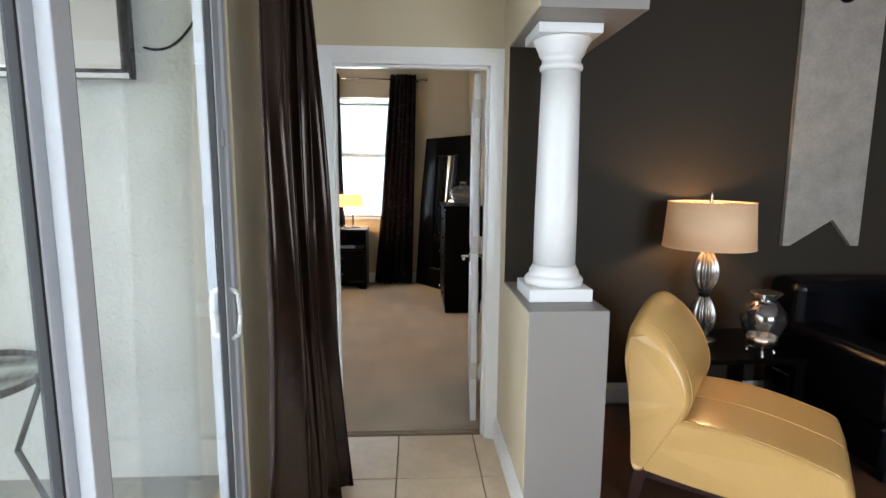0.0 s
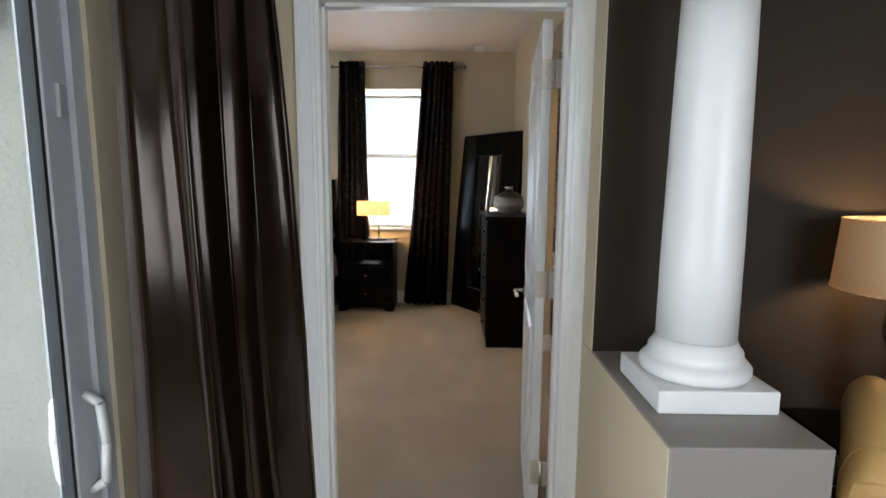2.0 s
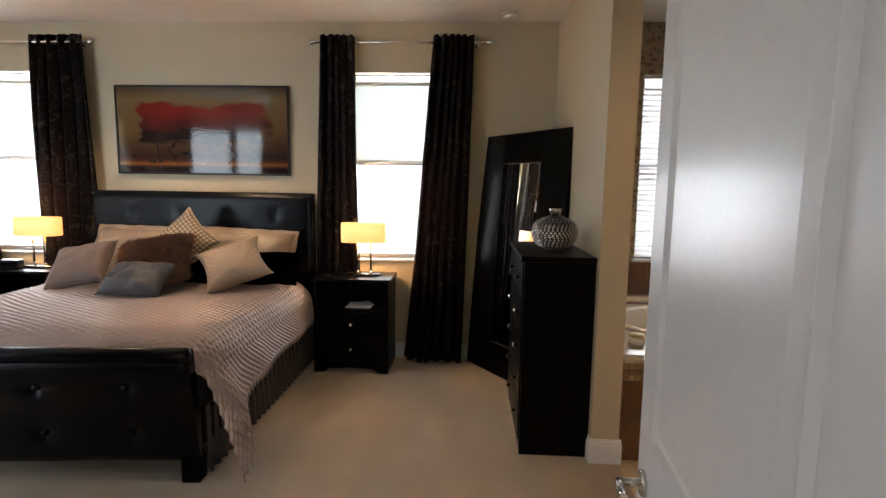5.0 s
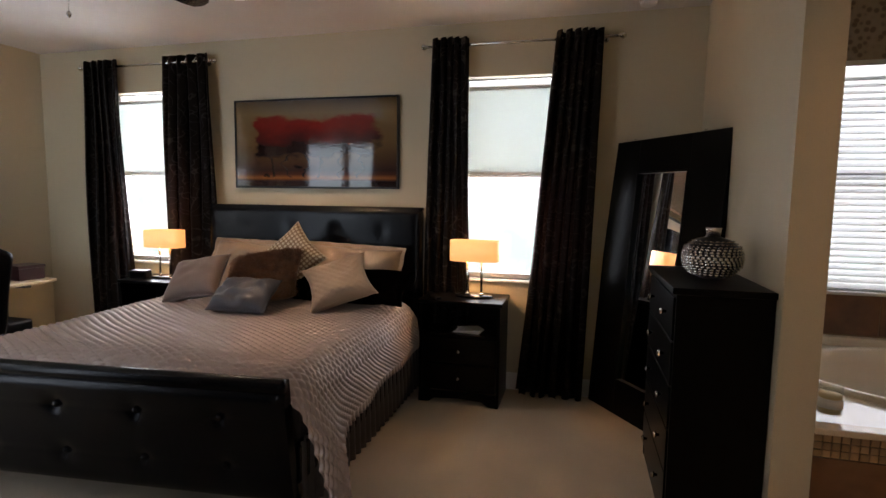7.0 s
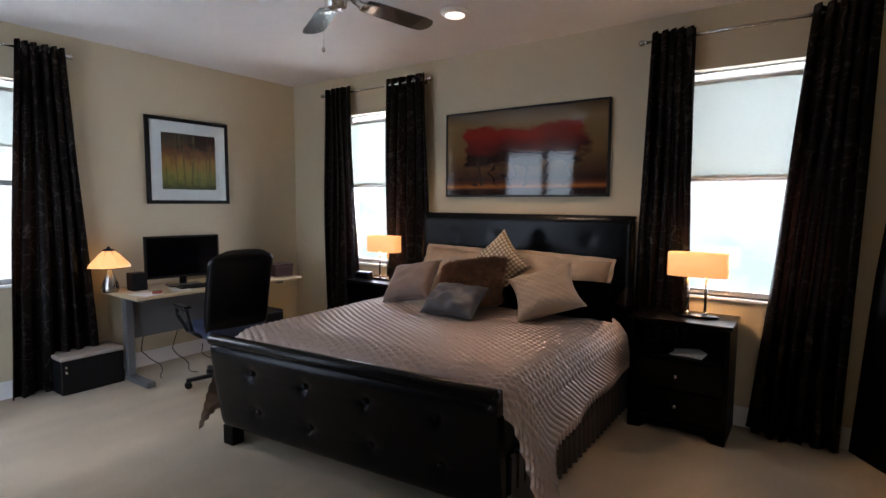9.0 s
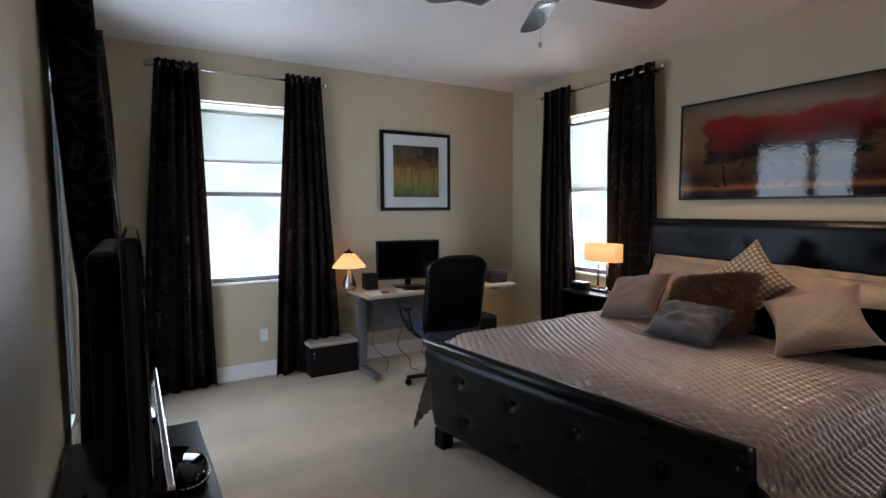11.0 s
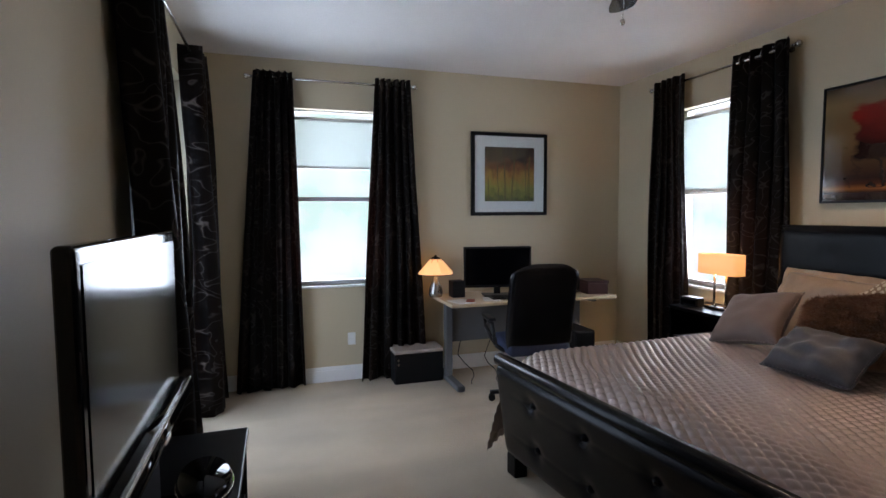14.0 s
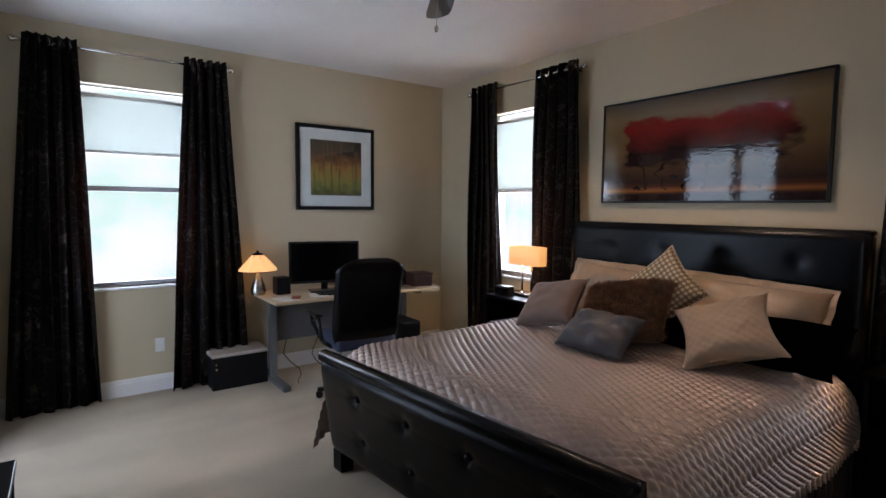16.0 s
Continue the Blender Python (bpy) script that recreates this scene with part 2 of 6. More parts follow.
def curtain_mat():
    """Dark brown taffeta with woven scrolls and a satin gleam; thin enough to glow against a window."""
    m = mat("dark_brown_taffeta", (0.006, 0.004, 0.0035), 0.42, spec=0.08)
    t = m.node_tree
    p = t.nodes["Principled BSDF"]
    uv = t.nodes.new("ShaderNodeTexCoord")
    wave = t.nodes.new("ShaderNodeTexNoise")
    wave.inputs["Scale"].default_value, wave.inputs["Detail"].default_value = 7.0, 0.5
    wave.inputs["Distortion"].default_value = 1.6
    t.links.new(uv.outputs["UV"], wave.inputs["Vector"])
    line = ramp(t, [(0.0, (0, 0, 0)), (0.47, (0, 0, 0)), (0.493, (1, 1, 1)), (0.507, (1, 1, 1)), (0.53, (0, 0, 0))])
    t.links.new(wave.outputs[0], line.inputs[0])
    vor = t.nodes.new("ShaderNodeTexVoronoi")
    vor.inputs["Scale"].default_value = 4.0
    t.links.new(uv.outputs["UV"], vor.inputs["Vector"])
    dots = ramp(t, [(0.0, (1, 1, 1)), (0.09, (1, 1, 1)), (0.15, (0, 0, 0))])
    t.links.new(vor.outputs["Distance"], dots.inputs[0])
    add = t.nodes.new("ShaderNodeMix")
    add.data_type, add.blend_type = 'RGBA', 'LIGHTEN'
    add.inputs[0].default_value = 0.9
    t.links.new(line.outputs[0], add.inputs[6])
    t.links.new(dots.outputs[0], add.inputs[7])
    col = t.nodes.new("ShaderNodeMix")
    col.data_type = 'RGBA'
    col.inputs[6].default_value, col.inputs[7].default_value = (0.0014, 0.0010, 0.0009, 1), (0.072, 0.056, 0.047, 1)
    t.links.new(add.outputs[2], col.inputs[0])
    t.links.new(col.outputs[2], p.inputs["Base Color"])
    translucent(m, (0.24, 0.14, 0.11), 0.17)
    return m


CURTAIN = curtain_mat()
HALLCURTAIN = mat("bronze_brown_satin", (0.020, 0.0105, 0.0065), 0.14, metal=0.6, spec=0.45, grain=0.2, scale=9, spots=0.3, spot_scale=4)


def art_trees():
    """Red tree crowns over a dark ground line on a tan field, varnished."""
    m = mat("varnished_tree_painting", (0.3, 0.2, 0.1), 0.30, spec=0.05, coat=1.0)
    t = m.node_tree
    p = t.nodes["Principled BSDF"]
    co = t.nodes.new("ShaderNodeTexCoord")
    sep = t.nodes.new("ShaderNodeSeparateXYZ")
    t.links.new(co.outputs["UV"], sep.inputs[0])
    n = t.nodes.new("ShaderNodeTexNoise")
    n.inputs["Scale"].default_value, n.inputs["Detail"].default_value = 6, 7
    t.links.new(co.outputs["UV"], n.inputs["Vector"])
    wob = t.nodes.new("ShaderNodeMath")
    wob.operation = 'MULTIPLY_ADD'
    wob.inputs[1].default_value, wob.inputs[2].default_value = 0.30, -0.15
    t.links.new(n.outputs[0], wob.inputs[0])
    v = t.nodes.new("ShaderNodeMath")
    v.operation = 'ADD'
    t.links.new(sep.outputs[1], v.inputs[0])
    t.links.new(wob.outputs[0], v.inputs[1])
    field = ramp(t, [(0.0, (0.012, 0.004, 0.003)), (0.07, (0.02, 0.007, 0.004)), (0.10, (0.22, 0.08, 0.02)), (0.14, (0.05, 0.015, 0.006)),
                     (0.19, (0.02, 0.008, 0.005)), (0.30, (0.05, 0.025, 0.011)), (0.5, (0.12, 0.072, 0.028)), (0.85, (0.18, 0.115, 0.048)), (1.0, (0.06, 0.034, 0.014))])
    t.links.new(sep.outputs[1], field.inputs[0])
    crowns = ramp(t, [(0.0, (0.01, 0.006, 0.004)), (0.30, (0.012, 0.006, 0.004)), (0.47, (0.014, 0.005, 0.004)), (0.60, (0.085, 0.007, 0.005)),
                      (0.74, (0.17, 0.011, 0.007)), (1.0, (0.20, 0.016, 0.009))])
    t.links.new(v.outputs[0], crowns.inputs[0])
    inx = ramp(t, [(0.0, (0, 0, 0)), (0.10, (0, 0, 0)), (0.13, (1, 1, 1)), (0.84, (1, 1, 1)), (0.89, (0, 0, 0))])
    wobx = t.nodes.new("ShaderNodeMath")
    wobx.operation = 'ADD'
    t.links.new(sep.outputs[0], wobx.inputs[0])
    t.links.new(wob.outputs[0], wobx.inputs[1])
    t.links.new(wobx.outputs[0], inx.inputs[0])
    iny = ramp(t, [(0.0, (0, 0, 0)), (0.33, (0, 0, 0)), (0.37, (1, 1, 1)), (0.78, (1, 1, 1)), (0.83, (0, 0, 0))])
    t.links.new(v.outputs[0], iny.inputs[0])
    # trunks below the crowns
    tr = t.nodes.new("ShaderNodeMath")
    tr.operation = 'PINGPONG'
    tr.inputs[1].default_value = 0.055
    t.links.new(wobx.outputs[0], tr.inputs[0])
    trunk = ramp(t, [(0.0, (1, 1, 1)), (0.006, (1, 1, 1)), (0.011, (0, 0, 0))])
    t.links.new(tr.outputs[0], trunk.inputs[0])
    below = ramp(t, [(0.0, (0, 0, 0)), (0.10, (0, 0, 0)), (0.11, (1, 1, 1)), (0.36, (1, 1, 1)), (0.40, (0, 0, 0))])
    t.links.new(sep.outputs[1], below.inputs[0])

    def times(a, b):
        k = t.nodes.new("ShaderNodeMath")
        k.operation = 'MULTIPLY'
        t.links.new(a, k.inputs[0])
        t.links.new(b, k.inputs[1])
        return k.outputs[0]

    def over(fac, a, b):
        k = t.nodes.new("ShaderNodeMix")
        k.data_type = 'RGBA'
        t.links.new(fac, k.inputs[0])
        t.links.new(a, k.inputs[6])
        if b:
            t.links.new(b, k.inputs[7])
        else:
            k.inputs[7].default_value = (0.012, 0.006, 0.004, 1)
        return k.outputs[2]

    c = over(times(times(trunk.outputs[0], below.outputs[0]), inx.outputs[0]), field.outputs[0], None)
    c = over(times(inx.outputs[0], iny.outputs[0]), c, crowns.outputs[0])
    t.links.new(c, p.inputs["Base Color"])
    b = t.nodes.new("ShaderNodeBump")
    b.inputs["Strength"].default_value, b.inputs["Distance"].default_value = 0.07, 0.004
    n2 = t.nodes.new("ShaderNodeTexNoise")
    n2.inputs["Scale"].default_value = 40
    t.links.new(co.outputs["UV"], n2.inputs["Vector"])
    t.links.new(n2.outputs[0], b.inputs["Height"])
    t.links.new(b.outputs[0], p.inputs["Coat Normal"])
    return m


def art_forest():
    """Pale trunks in an amber and green wood under dark leaves."""
    m = mat("forest_print", (0.3, 0.2, 0.1), 0.5)
    t = m.node_tree
    p = t.nodes["Principled BSDF"]
    co = t.nodes.new("ShaderNodeTexCoord")
    sep = t.nodes.new("ShaderNodeSeparateXYZ")
    t.links.new(co.outputs["UV"], sep.inputs[0])
    n = t.nodes.new("ShaderNodeTexNoise")
    n.inputs["Scale"].default_value, n.inputs["Detail"].default_value = 7, 6
    t.links.new(co.outputs["UV"], n.inputs["Vector"])
    wob = t.nodes.new("ShaderNodeMath")
    wob.operation = 'MULTIPLY_ADD'
    wob.inputs[1].default_value = 0.55
    t.links.new(n.outputs[0], wob.inputs[0])
    t.links.new(sep.outputs[1], wob.inputs[2])
    field = ramp(t, [(0.0, (0.02, 0.028, 0.008)), (0.22, (0.09, 0.10, 0.018)), (0.38, (0.27, 0.23, 0.035)), (0.52, (0.36, 0.19, 0.03)),
                     (0.66, (0.19, 0.06, 0.013)), (0.78, (0.04, 0.014, 0.006)), (1.0, (0.016, 0.009, 0.005))])
    sc = t.nodes.new("ShaderNodeMath")
    sc.operation = 'MULTIPLY'
    sc.inputs[1].default_value = 0.72
    t.links.new(wob.outputs[0], sc.inputs[0])
    t.links.new(sc.outputs[0], field.inputs[0])
    mapn = t.nodes.new("ShaderNodeMapping")
    mapn.inputs["Scale"].default_value = (13, 0.5, 1)
    t.links.new(co.outputs["UV"], mapn.inputs[0])
    nt = t.nodes.new("ShaderNodeTexNoise")
    nt.inputs["Scale"].default_value = 1.6
    t.links.new(mapn.outputs[0], nt.inputs["Vector"])
    trunk = ramp(t, [(0.0, (0, 0, 0)), (0.56, (0, 0, 0)), (0.60, (1, 1, 1)), (0.66, (1, 1, 1)), (0.70, (0, 0, 0))])
    t.links.new(nt.outputs[0], trunk.inputs[0])
    k = t.nodes.new("ShaderNodeMix")
    k.data_type = 'RGBA'
    t.links.new(trunk.outputs[0], k.inputs[0])
    t.links.new(field.outputs[0], k.inputs[6])
    k.inputs[7].default_value = (0.10, 0.075, 0.02, 1)
    t.links.new(k.outputs[2], p.inputs["Base Color"])
    return m


ART1, ART2 = art_trees(), art_forest()


def paper_leaf():
    """Tan wallpaper with darker leaf shapes."""
    m = mat("leaf_wallpaper", (0.2, 0.15, 0.1), 0.7)
    t = m.node_tree
    co = t.nodes.new("ShaderNodeTexCoord")
    v = t.nodes.new("ShaderNodeTexVoronoi")
    v.inputs["Scale"].default_value = 24
    t.links.new(co.outputs["Object"], v.inputs["Vector"])
    r = ramp(t, [(0.0, (0.20, 0.145, 0.095)), (0.30, (0.24, 0.18, 0.12)), (0.46, (0.40, 0.32, 0.23)), (1.0, (0.45, 0.37, 0.27))])
    t.links.new(v.outputs["Distance"], r.inputs[0])
    t.links.new(r.outputs[0], t.nodes["Principled BSDF"].inputs["Base Color"])
    return m


WALLPAPER = paper_leaf()


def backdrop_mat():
    """Washed-out daylight put into the colours of a glowing pale tree line, far outside the windows."""
    m = bpy.data.materials.new("glowing_distance")
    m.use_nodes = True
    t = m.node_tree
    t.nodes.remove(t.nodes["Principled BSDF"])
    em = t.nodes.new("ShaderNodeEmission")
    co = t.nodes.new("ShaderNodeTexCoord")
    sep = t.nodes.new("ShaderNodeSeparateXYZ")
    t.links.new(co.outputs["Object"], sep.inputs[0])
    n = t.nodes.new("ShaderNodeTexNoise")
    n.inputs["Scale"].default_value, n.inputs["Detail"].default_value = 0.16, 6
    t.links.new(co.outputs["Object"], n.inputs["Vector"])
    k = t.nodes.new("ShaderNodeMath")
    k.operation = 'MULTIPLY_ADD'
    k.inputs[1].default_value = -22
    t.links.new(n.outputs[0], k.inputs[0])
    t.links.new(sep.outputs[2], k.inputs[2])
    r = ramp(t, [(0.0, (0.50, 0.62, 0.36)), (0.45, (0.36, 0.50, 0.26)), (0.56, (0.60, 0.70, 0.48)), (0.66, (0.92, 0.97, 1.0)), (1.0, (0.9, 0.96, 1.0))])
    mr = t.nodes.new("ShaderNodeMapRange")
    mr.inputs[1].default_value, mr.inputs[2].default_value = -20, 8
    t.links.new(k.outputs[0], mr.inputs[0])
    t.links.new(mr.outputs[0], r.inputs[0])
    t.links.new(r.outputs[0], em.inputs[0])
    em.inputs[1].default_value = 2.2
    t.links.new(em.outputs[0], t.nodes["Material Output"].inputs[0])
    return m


BACKDROP = backdrop_mat()
# overexposed daylight put into a glowing near-white colour
DAYGLOW = bpy.data.materials.new("daylight_glow")
DAYGLOW.use_nodes = True
ht = DAYGLOW.node_tree
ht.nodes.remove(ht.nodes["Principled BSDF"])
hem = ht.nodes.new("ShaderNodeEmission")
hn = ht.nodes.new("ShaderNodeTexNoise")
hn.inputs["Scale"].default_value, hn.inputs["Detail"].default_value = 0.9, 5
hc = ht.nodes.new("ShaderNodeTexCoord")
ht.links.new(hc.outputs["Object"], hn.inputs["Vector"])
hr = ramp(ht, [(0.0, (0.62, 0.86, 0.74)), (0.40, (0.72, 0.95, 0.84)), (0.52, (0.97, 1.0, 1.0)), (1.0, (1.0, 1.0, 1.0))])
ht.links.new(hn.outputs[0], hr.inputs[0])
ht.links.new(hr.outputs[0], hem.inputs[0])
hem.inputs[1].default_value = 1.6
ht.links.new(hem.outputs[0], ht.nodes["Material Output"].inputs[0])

# ---- mesh helpers ----


def bx(bm, x0, x1, y0, y1, z0, z1, bevel=0.0, seg=2, m=None):
    """A box between two corners, its edges rounded by bevel, turned by m."""
    vs = [bm.verts.new((x, y, z)) for x in (x0, x1) for y in (y0, y1) for z in (z0, z1)]
    fs = [bm.faces.new([vs[i] for i in f]) for f in ((0, 1, 3, 2), (4, 6, 7, 5), (0, 4, 5, 1), (2, 3, 7, 6), (0, 2, 6, 4), (1, 5, 7, 3))]
    if bevel:
        r = bmesh.ops.bevel(bm, geom=list({e for f in fs for e in f.edges}), offset=bevel, segments=seg, profile=0.5, affect='EDGES')
        vs = list({v for f in r["faces"] for v in f.verts} | {v for v in vs if v.is_valid})
    if m:
        bmesh.ops.transform(bm, matrix=m, verts=vs)
    return bm


def lathe(bm, profile, n=32, x=0, y=0, m=None, ribs=0, rib=0.0, sx=1.0, sy=1.0):
    """Turns a profile of (radius, z) round the z axis; ribs: flutes of depth rib."""
    rings = []
    for r, z in profile:
        ring = []
        for i in range(n):
            a = 2 * math.pi * i / n
            k = r * (1 - rib * (0.5 + 0.5 * math.cos(ribs * a))) if ribs else r
            ring.append(bm.verts.new((x + sx * k * math.cos(a), y + sy * k * math.sin(a), z)))
        rings.append(ring)
    for a, b in zip(rings, rings[1:]):
        for i in range(n):
            f = bm.faces.new((a[i], a[(i + 1) % n], b[(i + 1) % n], b[i]))
            f.smooth = True
    for ring, flip in ((rings[0], True), (rings[-1], False)):
        if len({tuple(round(c, 5) for c in v.co) for v in ring}) > 2:
            bm.faces.new(ring[::-1] if flip else ring)
    if m:
        bmesh.ops.transform(bm, matrix=m, verts=[v for ring in rings for v in ring])
    return bm


def rod(bm, a, b, r, n=12):
    """A round bar from a to b."""
    a, b = Vector(a), Vector(b)
    d = b - a
    q = d.to_track_quat("Z", "Y").to_matrix().to_4x4()
    return lathe(bm, [(r, 0), (r, d.length)], n, m=Matrix.Translation(a) @ q)


def tube(bm, pts, r, n=8):
    for a, b in zip(pts, pts[1:]):
        rod(bm, a, b, r, n)
    return bm


def sheet(bm, nu, nv, at, smooth=True):
    """A grid of faces; at(u, v) gives the place for u and v from 0 to 1. Carries a UV map in metres-like units."""
    uv = bm.loops.layers.uv.verify()
    g = [[bm.verts.new(at(i / nu, j / nv)) for j in range(nv + 1)] for i in range(nu + 1)]
    for i in range(nu):
        for j in range(nv):
            f = bm.faces.new((g[i][j], g[i + 1][j], g[i + 1][j + 1], g[i][j + 1]))
            f.smooth = smooth
            for loop, (a, b) in zip(f.loops, ((i, j), (i + 1, j), (i + 1, j + 1), (i, j + 1))):
                loop[uv].uv = (a / nu, b / nv)
    return bm


def slab(bm, outline, z0, z1):
    """A flat shape in x, y pulled up from z0 to z1."""
    lo = [bm.verts.new((x, y, z0)) for x, y in outline]
    hi = [bm.verts.new((x, y, z1)) for x, y in outline]
    n = len(outline)
    bm.faces.new(lo[::-1])
    bm.faces.new(hi)
    for i in range(n):
        bm.faces.new((lo[i], lo[(i + 1) % n], hi[(i + 1) % n], hi[i]))
    return bm


def part(name, bm, material, parent=None, label="", kind=""):
    me = bpy.data.meshes.new(name)
    bmesh.ops.recalc_face_normals(bm, faces=bm.faces[:])
    bm.to_mesh(me)
    bm.free()
    me.materials.append(material)
    ob = new(name, me)
    if parent:
        ob.parent = parent
    return tagged(ob, label=label, kind=kind)


def thing(name, m, label, category, group=""):
    ob = new(name)
    ob.empty_display_size = 0.1
    ob.matrix_world = m
    return tagged(ob, label=label, category=category, group=group)


def B():
    return bmesh.new()


def solid(ob, thickness):
    mod = ob.modifiers.new("thickness", 'SOLIDIFY')
    mod.thickness, mod.offset = thickness, 0
    return ob


def structure(name, bm, material, label, category):
    return tagged(part(name, bm, material), label, category, kind="structure")


# ---- the house ----
N, W, S, E, C = 8.42, -5.16, 4.30, 0.78, 2.846
SILL, HEAD = 0.88, 2.44


def wall_x(bm, x0, x1, y0, y1, z0, z1, holes):
    """A wall running along x with openings (xa, xb, za, zb)."""
    at = x0
    for xa, xb, za, zb in sorted(holes):
        if xa > at:
            bx(bm, at, xa, y0, y1, z0, z1)
        if za > z0:
            bx(bm, xa, xb, y0, y1, z0, za)
        if zb < z1:
            bx(bm, xa, xb, y0, y1, zb, z1)
        at = xb
    if at < x1:
        bx(bm, at, x1, y0, y1, z0, z1)
    return bm


def wall_y(bm, x0, x1, y0, y1, z0, z1, holes):
    at = y0
    for ya, yb, za, zb in sorted(holes):
        if ya > at:
            bx(bm, x0, x1, at, ya, z0, z1)
        if za > z0:
            bx(bm, x0, x1, ya, yb, z0, za)
        if zb < z1:
            bx(bm, x0, x1, ya, yb, zb, z1)
        at = yb
    if at < y1:
        bx(bm, x0, x1, at, y1, z0, z1)
    return bm


WIN1, WIN2, WIN3, WINB = (-4.33, -3.42), (-0.94, -0.06), (5.0, 5.88), (1.48, 2.20)
SLIDE = (-4.72, -3.10)
SD = 4.255  # bedroom face of the thin doorway wall
structure("wall_north", wall_x(B(), W - 0.2, E + 0.06, N, N + 0.2, 0, C, [(*WIN1, SILL, HEAD), (*WIN2, SILL, HEAD)]), BEIGE, "beige painted bedroom wall with two windows", "wall")
structure("wall_north_bath", wall_x(B(), E + 0.06, 3.4, N, N + 0.2, 0, C, [(*WINB, 0.92, HEAD)]), WALLPAPER, "bathroom wall papered with tan leaves", "wall")
structure("wall_west", wall_y(B(), W - 0.2, W, S - 0.2, N, 0, C, [(*WIN3, SILL, HEAD)]), BEIGE, "beige painted wall with a window beside the desk", "wall")
structure("wall_south", wall_x(B(), W, -0.60, S - 0.16, S, 0, C, [(*SLIDE, 0.02, HEAD + 0.06)]), BEIGE, "beige painted wall behind the television", "wall")
structure("wall_south_outside", wall_x(B(), W - 0.2, -0.72, S - 0.32, S - 0.16, -0.1, C, [(*SLIDE, -0.1, HEAD + 0.06)]), STUCCO, "white textured stucco outside wall of the lanai", "wall")
structure("wall_doorway", wall_x(B(), -0.60, 0.93, 4.14, SD, 0, C, [(-0.350, 0.472, 0, 2.02)]), BEIGE, "beige wall round the bedroom doorway", "wall")
structure("wall_east", wall_y(B(), E, E + 0.15, 6.74, N, 0, C, []), BEIGE, "beige end wall between bedroom and bathroom", "wall")
structure("wall_bath_header", bx(B(), E, E + 0.15, S, 6.74, 2.46, C), BEIGE, "beige header over the bathroom opening", "wall")
structure("wall_bath_south", bx(B(), 0.93, 3.4, 4.66, 4.78, 0, C), BEIGE, "beige bathroom wall", "wall")
structure("wall_bath_stub", bx(B(), 0.86, 0.93, SD, 4.78, 0, C), BEIGE, "short beige wall behind the open door", "wall")
structure("wall_bath_east", bx(B(), 3.4, 3.55, 4.66, N + 0.2, 0, C), BEIGE, "beige bathroom side wall", "wall")
structure("wall_living_north", bx(B(), 0.93, 5.2, 4.56, 4.66, 0, C), DARKWALL, "dark taupe painted living room wall", "wall")
structure("wall_living_return", bx(B(), 0.854, 0.93, 4.10, 4.66, 0, C), DARKWALL, "dark taupe painted wall return", "wall")
structure("wall_living_east", bx(B(), 5.2, 5.35, -1.2, 4.66, 0, C), DARKWALL, "dark taupe side wall of the living room", "wall")
# unseen back wall, its opening added to hold the fill lamp
structure("wall_behind", wall_x(B(), -0.72, 5.35, -1.35, -1.2, 0, C, [(1.2, 3.6, 0.7, 2.44)]), BEIGE, "unseen beige wall with an opening added for the fill lamp", "wall")
structure("wall_hall_west", wall_y(B(), -0.72, -0.60, -1.2, 4.14, 0, C, [(-0.11, 3.44, 0, 2.36)]), BEIGE, "beige hall wall round the sliding glass door", "wall")
stub = structure("wall_hall_stub", bx(B(), 0.524, 0.528, 4.00, 4.14, 0.918, 2.064), BEIGE, "beige wall above the half wall", "wall")
part("dark_side", bx(B(), 0.528, 0.854, 4.002, 4.10, 0.918, 2.060), DARKWALL, stub, "dark taupe painted side")

# half wall, header and their grey faces towards the living room
half = structure("half_wall", bx(B(), 0.524, 0.560, 3.419, 4.14, 0, 0.914), BEIGE, "beige half wall with a grey painted end and top", "wall")
part("grey_end", bx(B(), 0.5245, 0.854, 3.415, 4.10, 0, 0.918, 0.004, m=Matrix.Translation((0.0025, 0, 0))), GREYWALL, half, "warm grey painted end and top")
beam = structure("header_beam", bx(B(), 0.524, 0.545, 3.40, 4.14, 2.064, C), BEIGE, "beige header beam on a column, grey underside", "beam")
part("grey_face", bx(B(), 0.528, 0.93, 3.396, 4.14, 2.060, C, m=Matrix.Translation((0.003, 0, 0))), GREYWALL, beam, "warm grey painted underside")

structure("ceiling", bx(B(), W - 0.2, 5.35, -1.35, N + 0.2, C, C + 0.15), CEIL, "white textured ceiling", "ceiling")
structure("carpet", bx(B(), W, 0.93, 4.215, N, -0.1, 0.0), CARPET, "beige cut-pile bedroom carpet with vacuum marks", "carpet")
structure("bath_floor", bx(B(), 0.93, 3.4, 4.78, N, -0.1, -0.002), TILE, "tan bathroom floor", "floor")
structure("living_floor", bx(B(), 0.60, 5.2, -1.2, 4.56, -0.1, -0.003), WOODFLOOR, "dark wood living room floor", "floor")
hall_floor = structure("hall_floor", bx(B(), -0.72, 0.60, -1.2, 4.215, -0.1, -0.006), GROUT, "tan ceramic tile hall floor with brown grout", "floor")
structure("patio", bx(B(), -9, -0.72, -4, S - 0.32, -0.25, -0.09), CONCRETE, "grey concrete lanai floor", "patio")
structure("ground", bx(B(), -400, 400, -400, 400, -0.6, -0.3), GRASS, "green lawn round the house", "ground")
wallb = B()
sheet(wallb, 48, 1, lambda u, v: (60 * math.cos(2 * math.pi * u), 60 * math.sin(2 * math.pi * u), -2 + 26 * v))
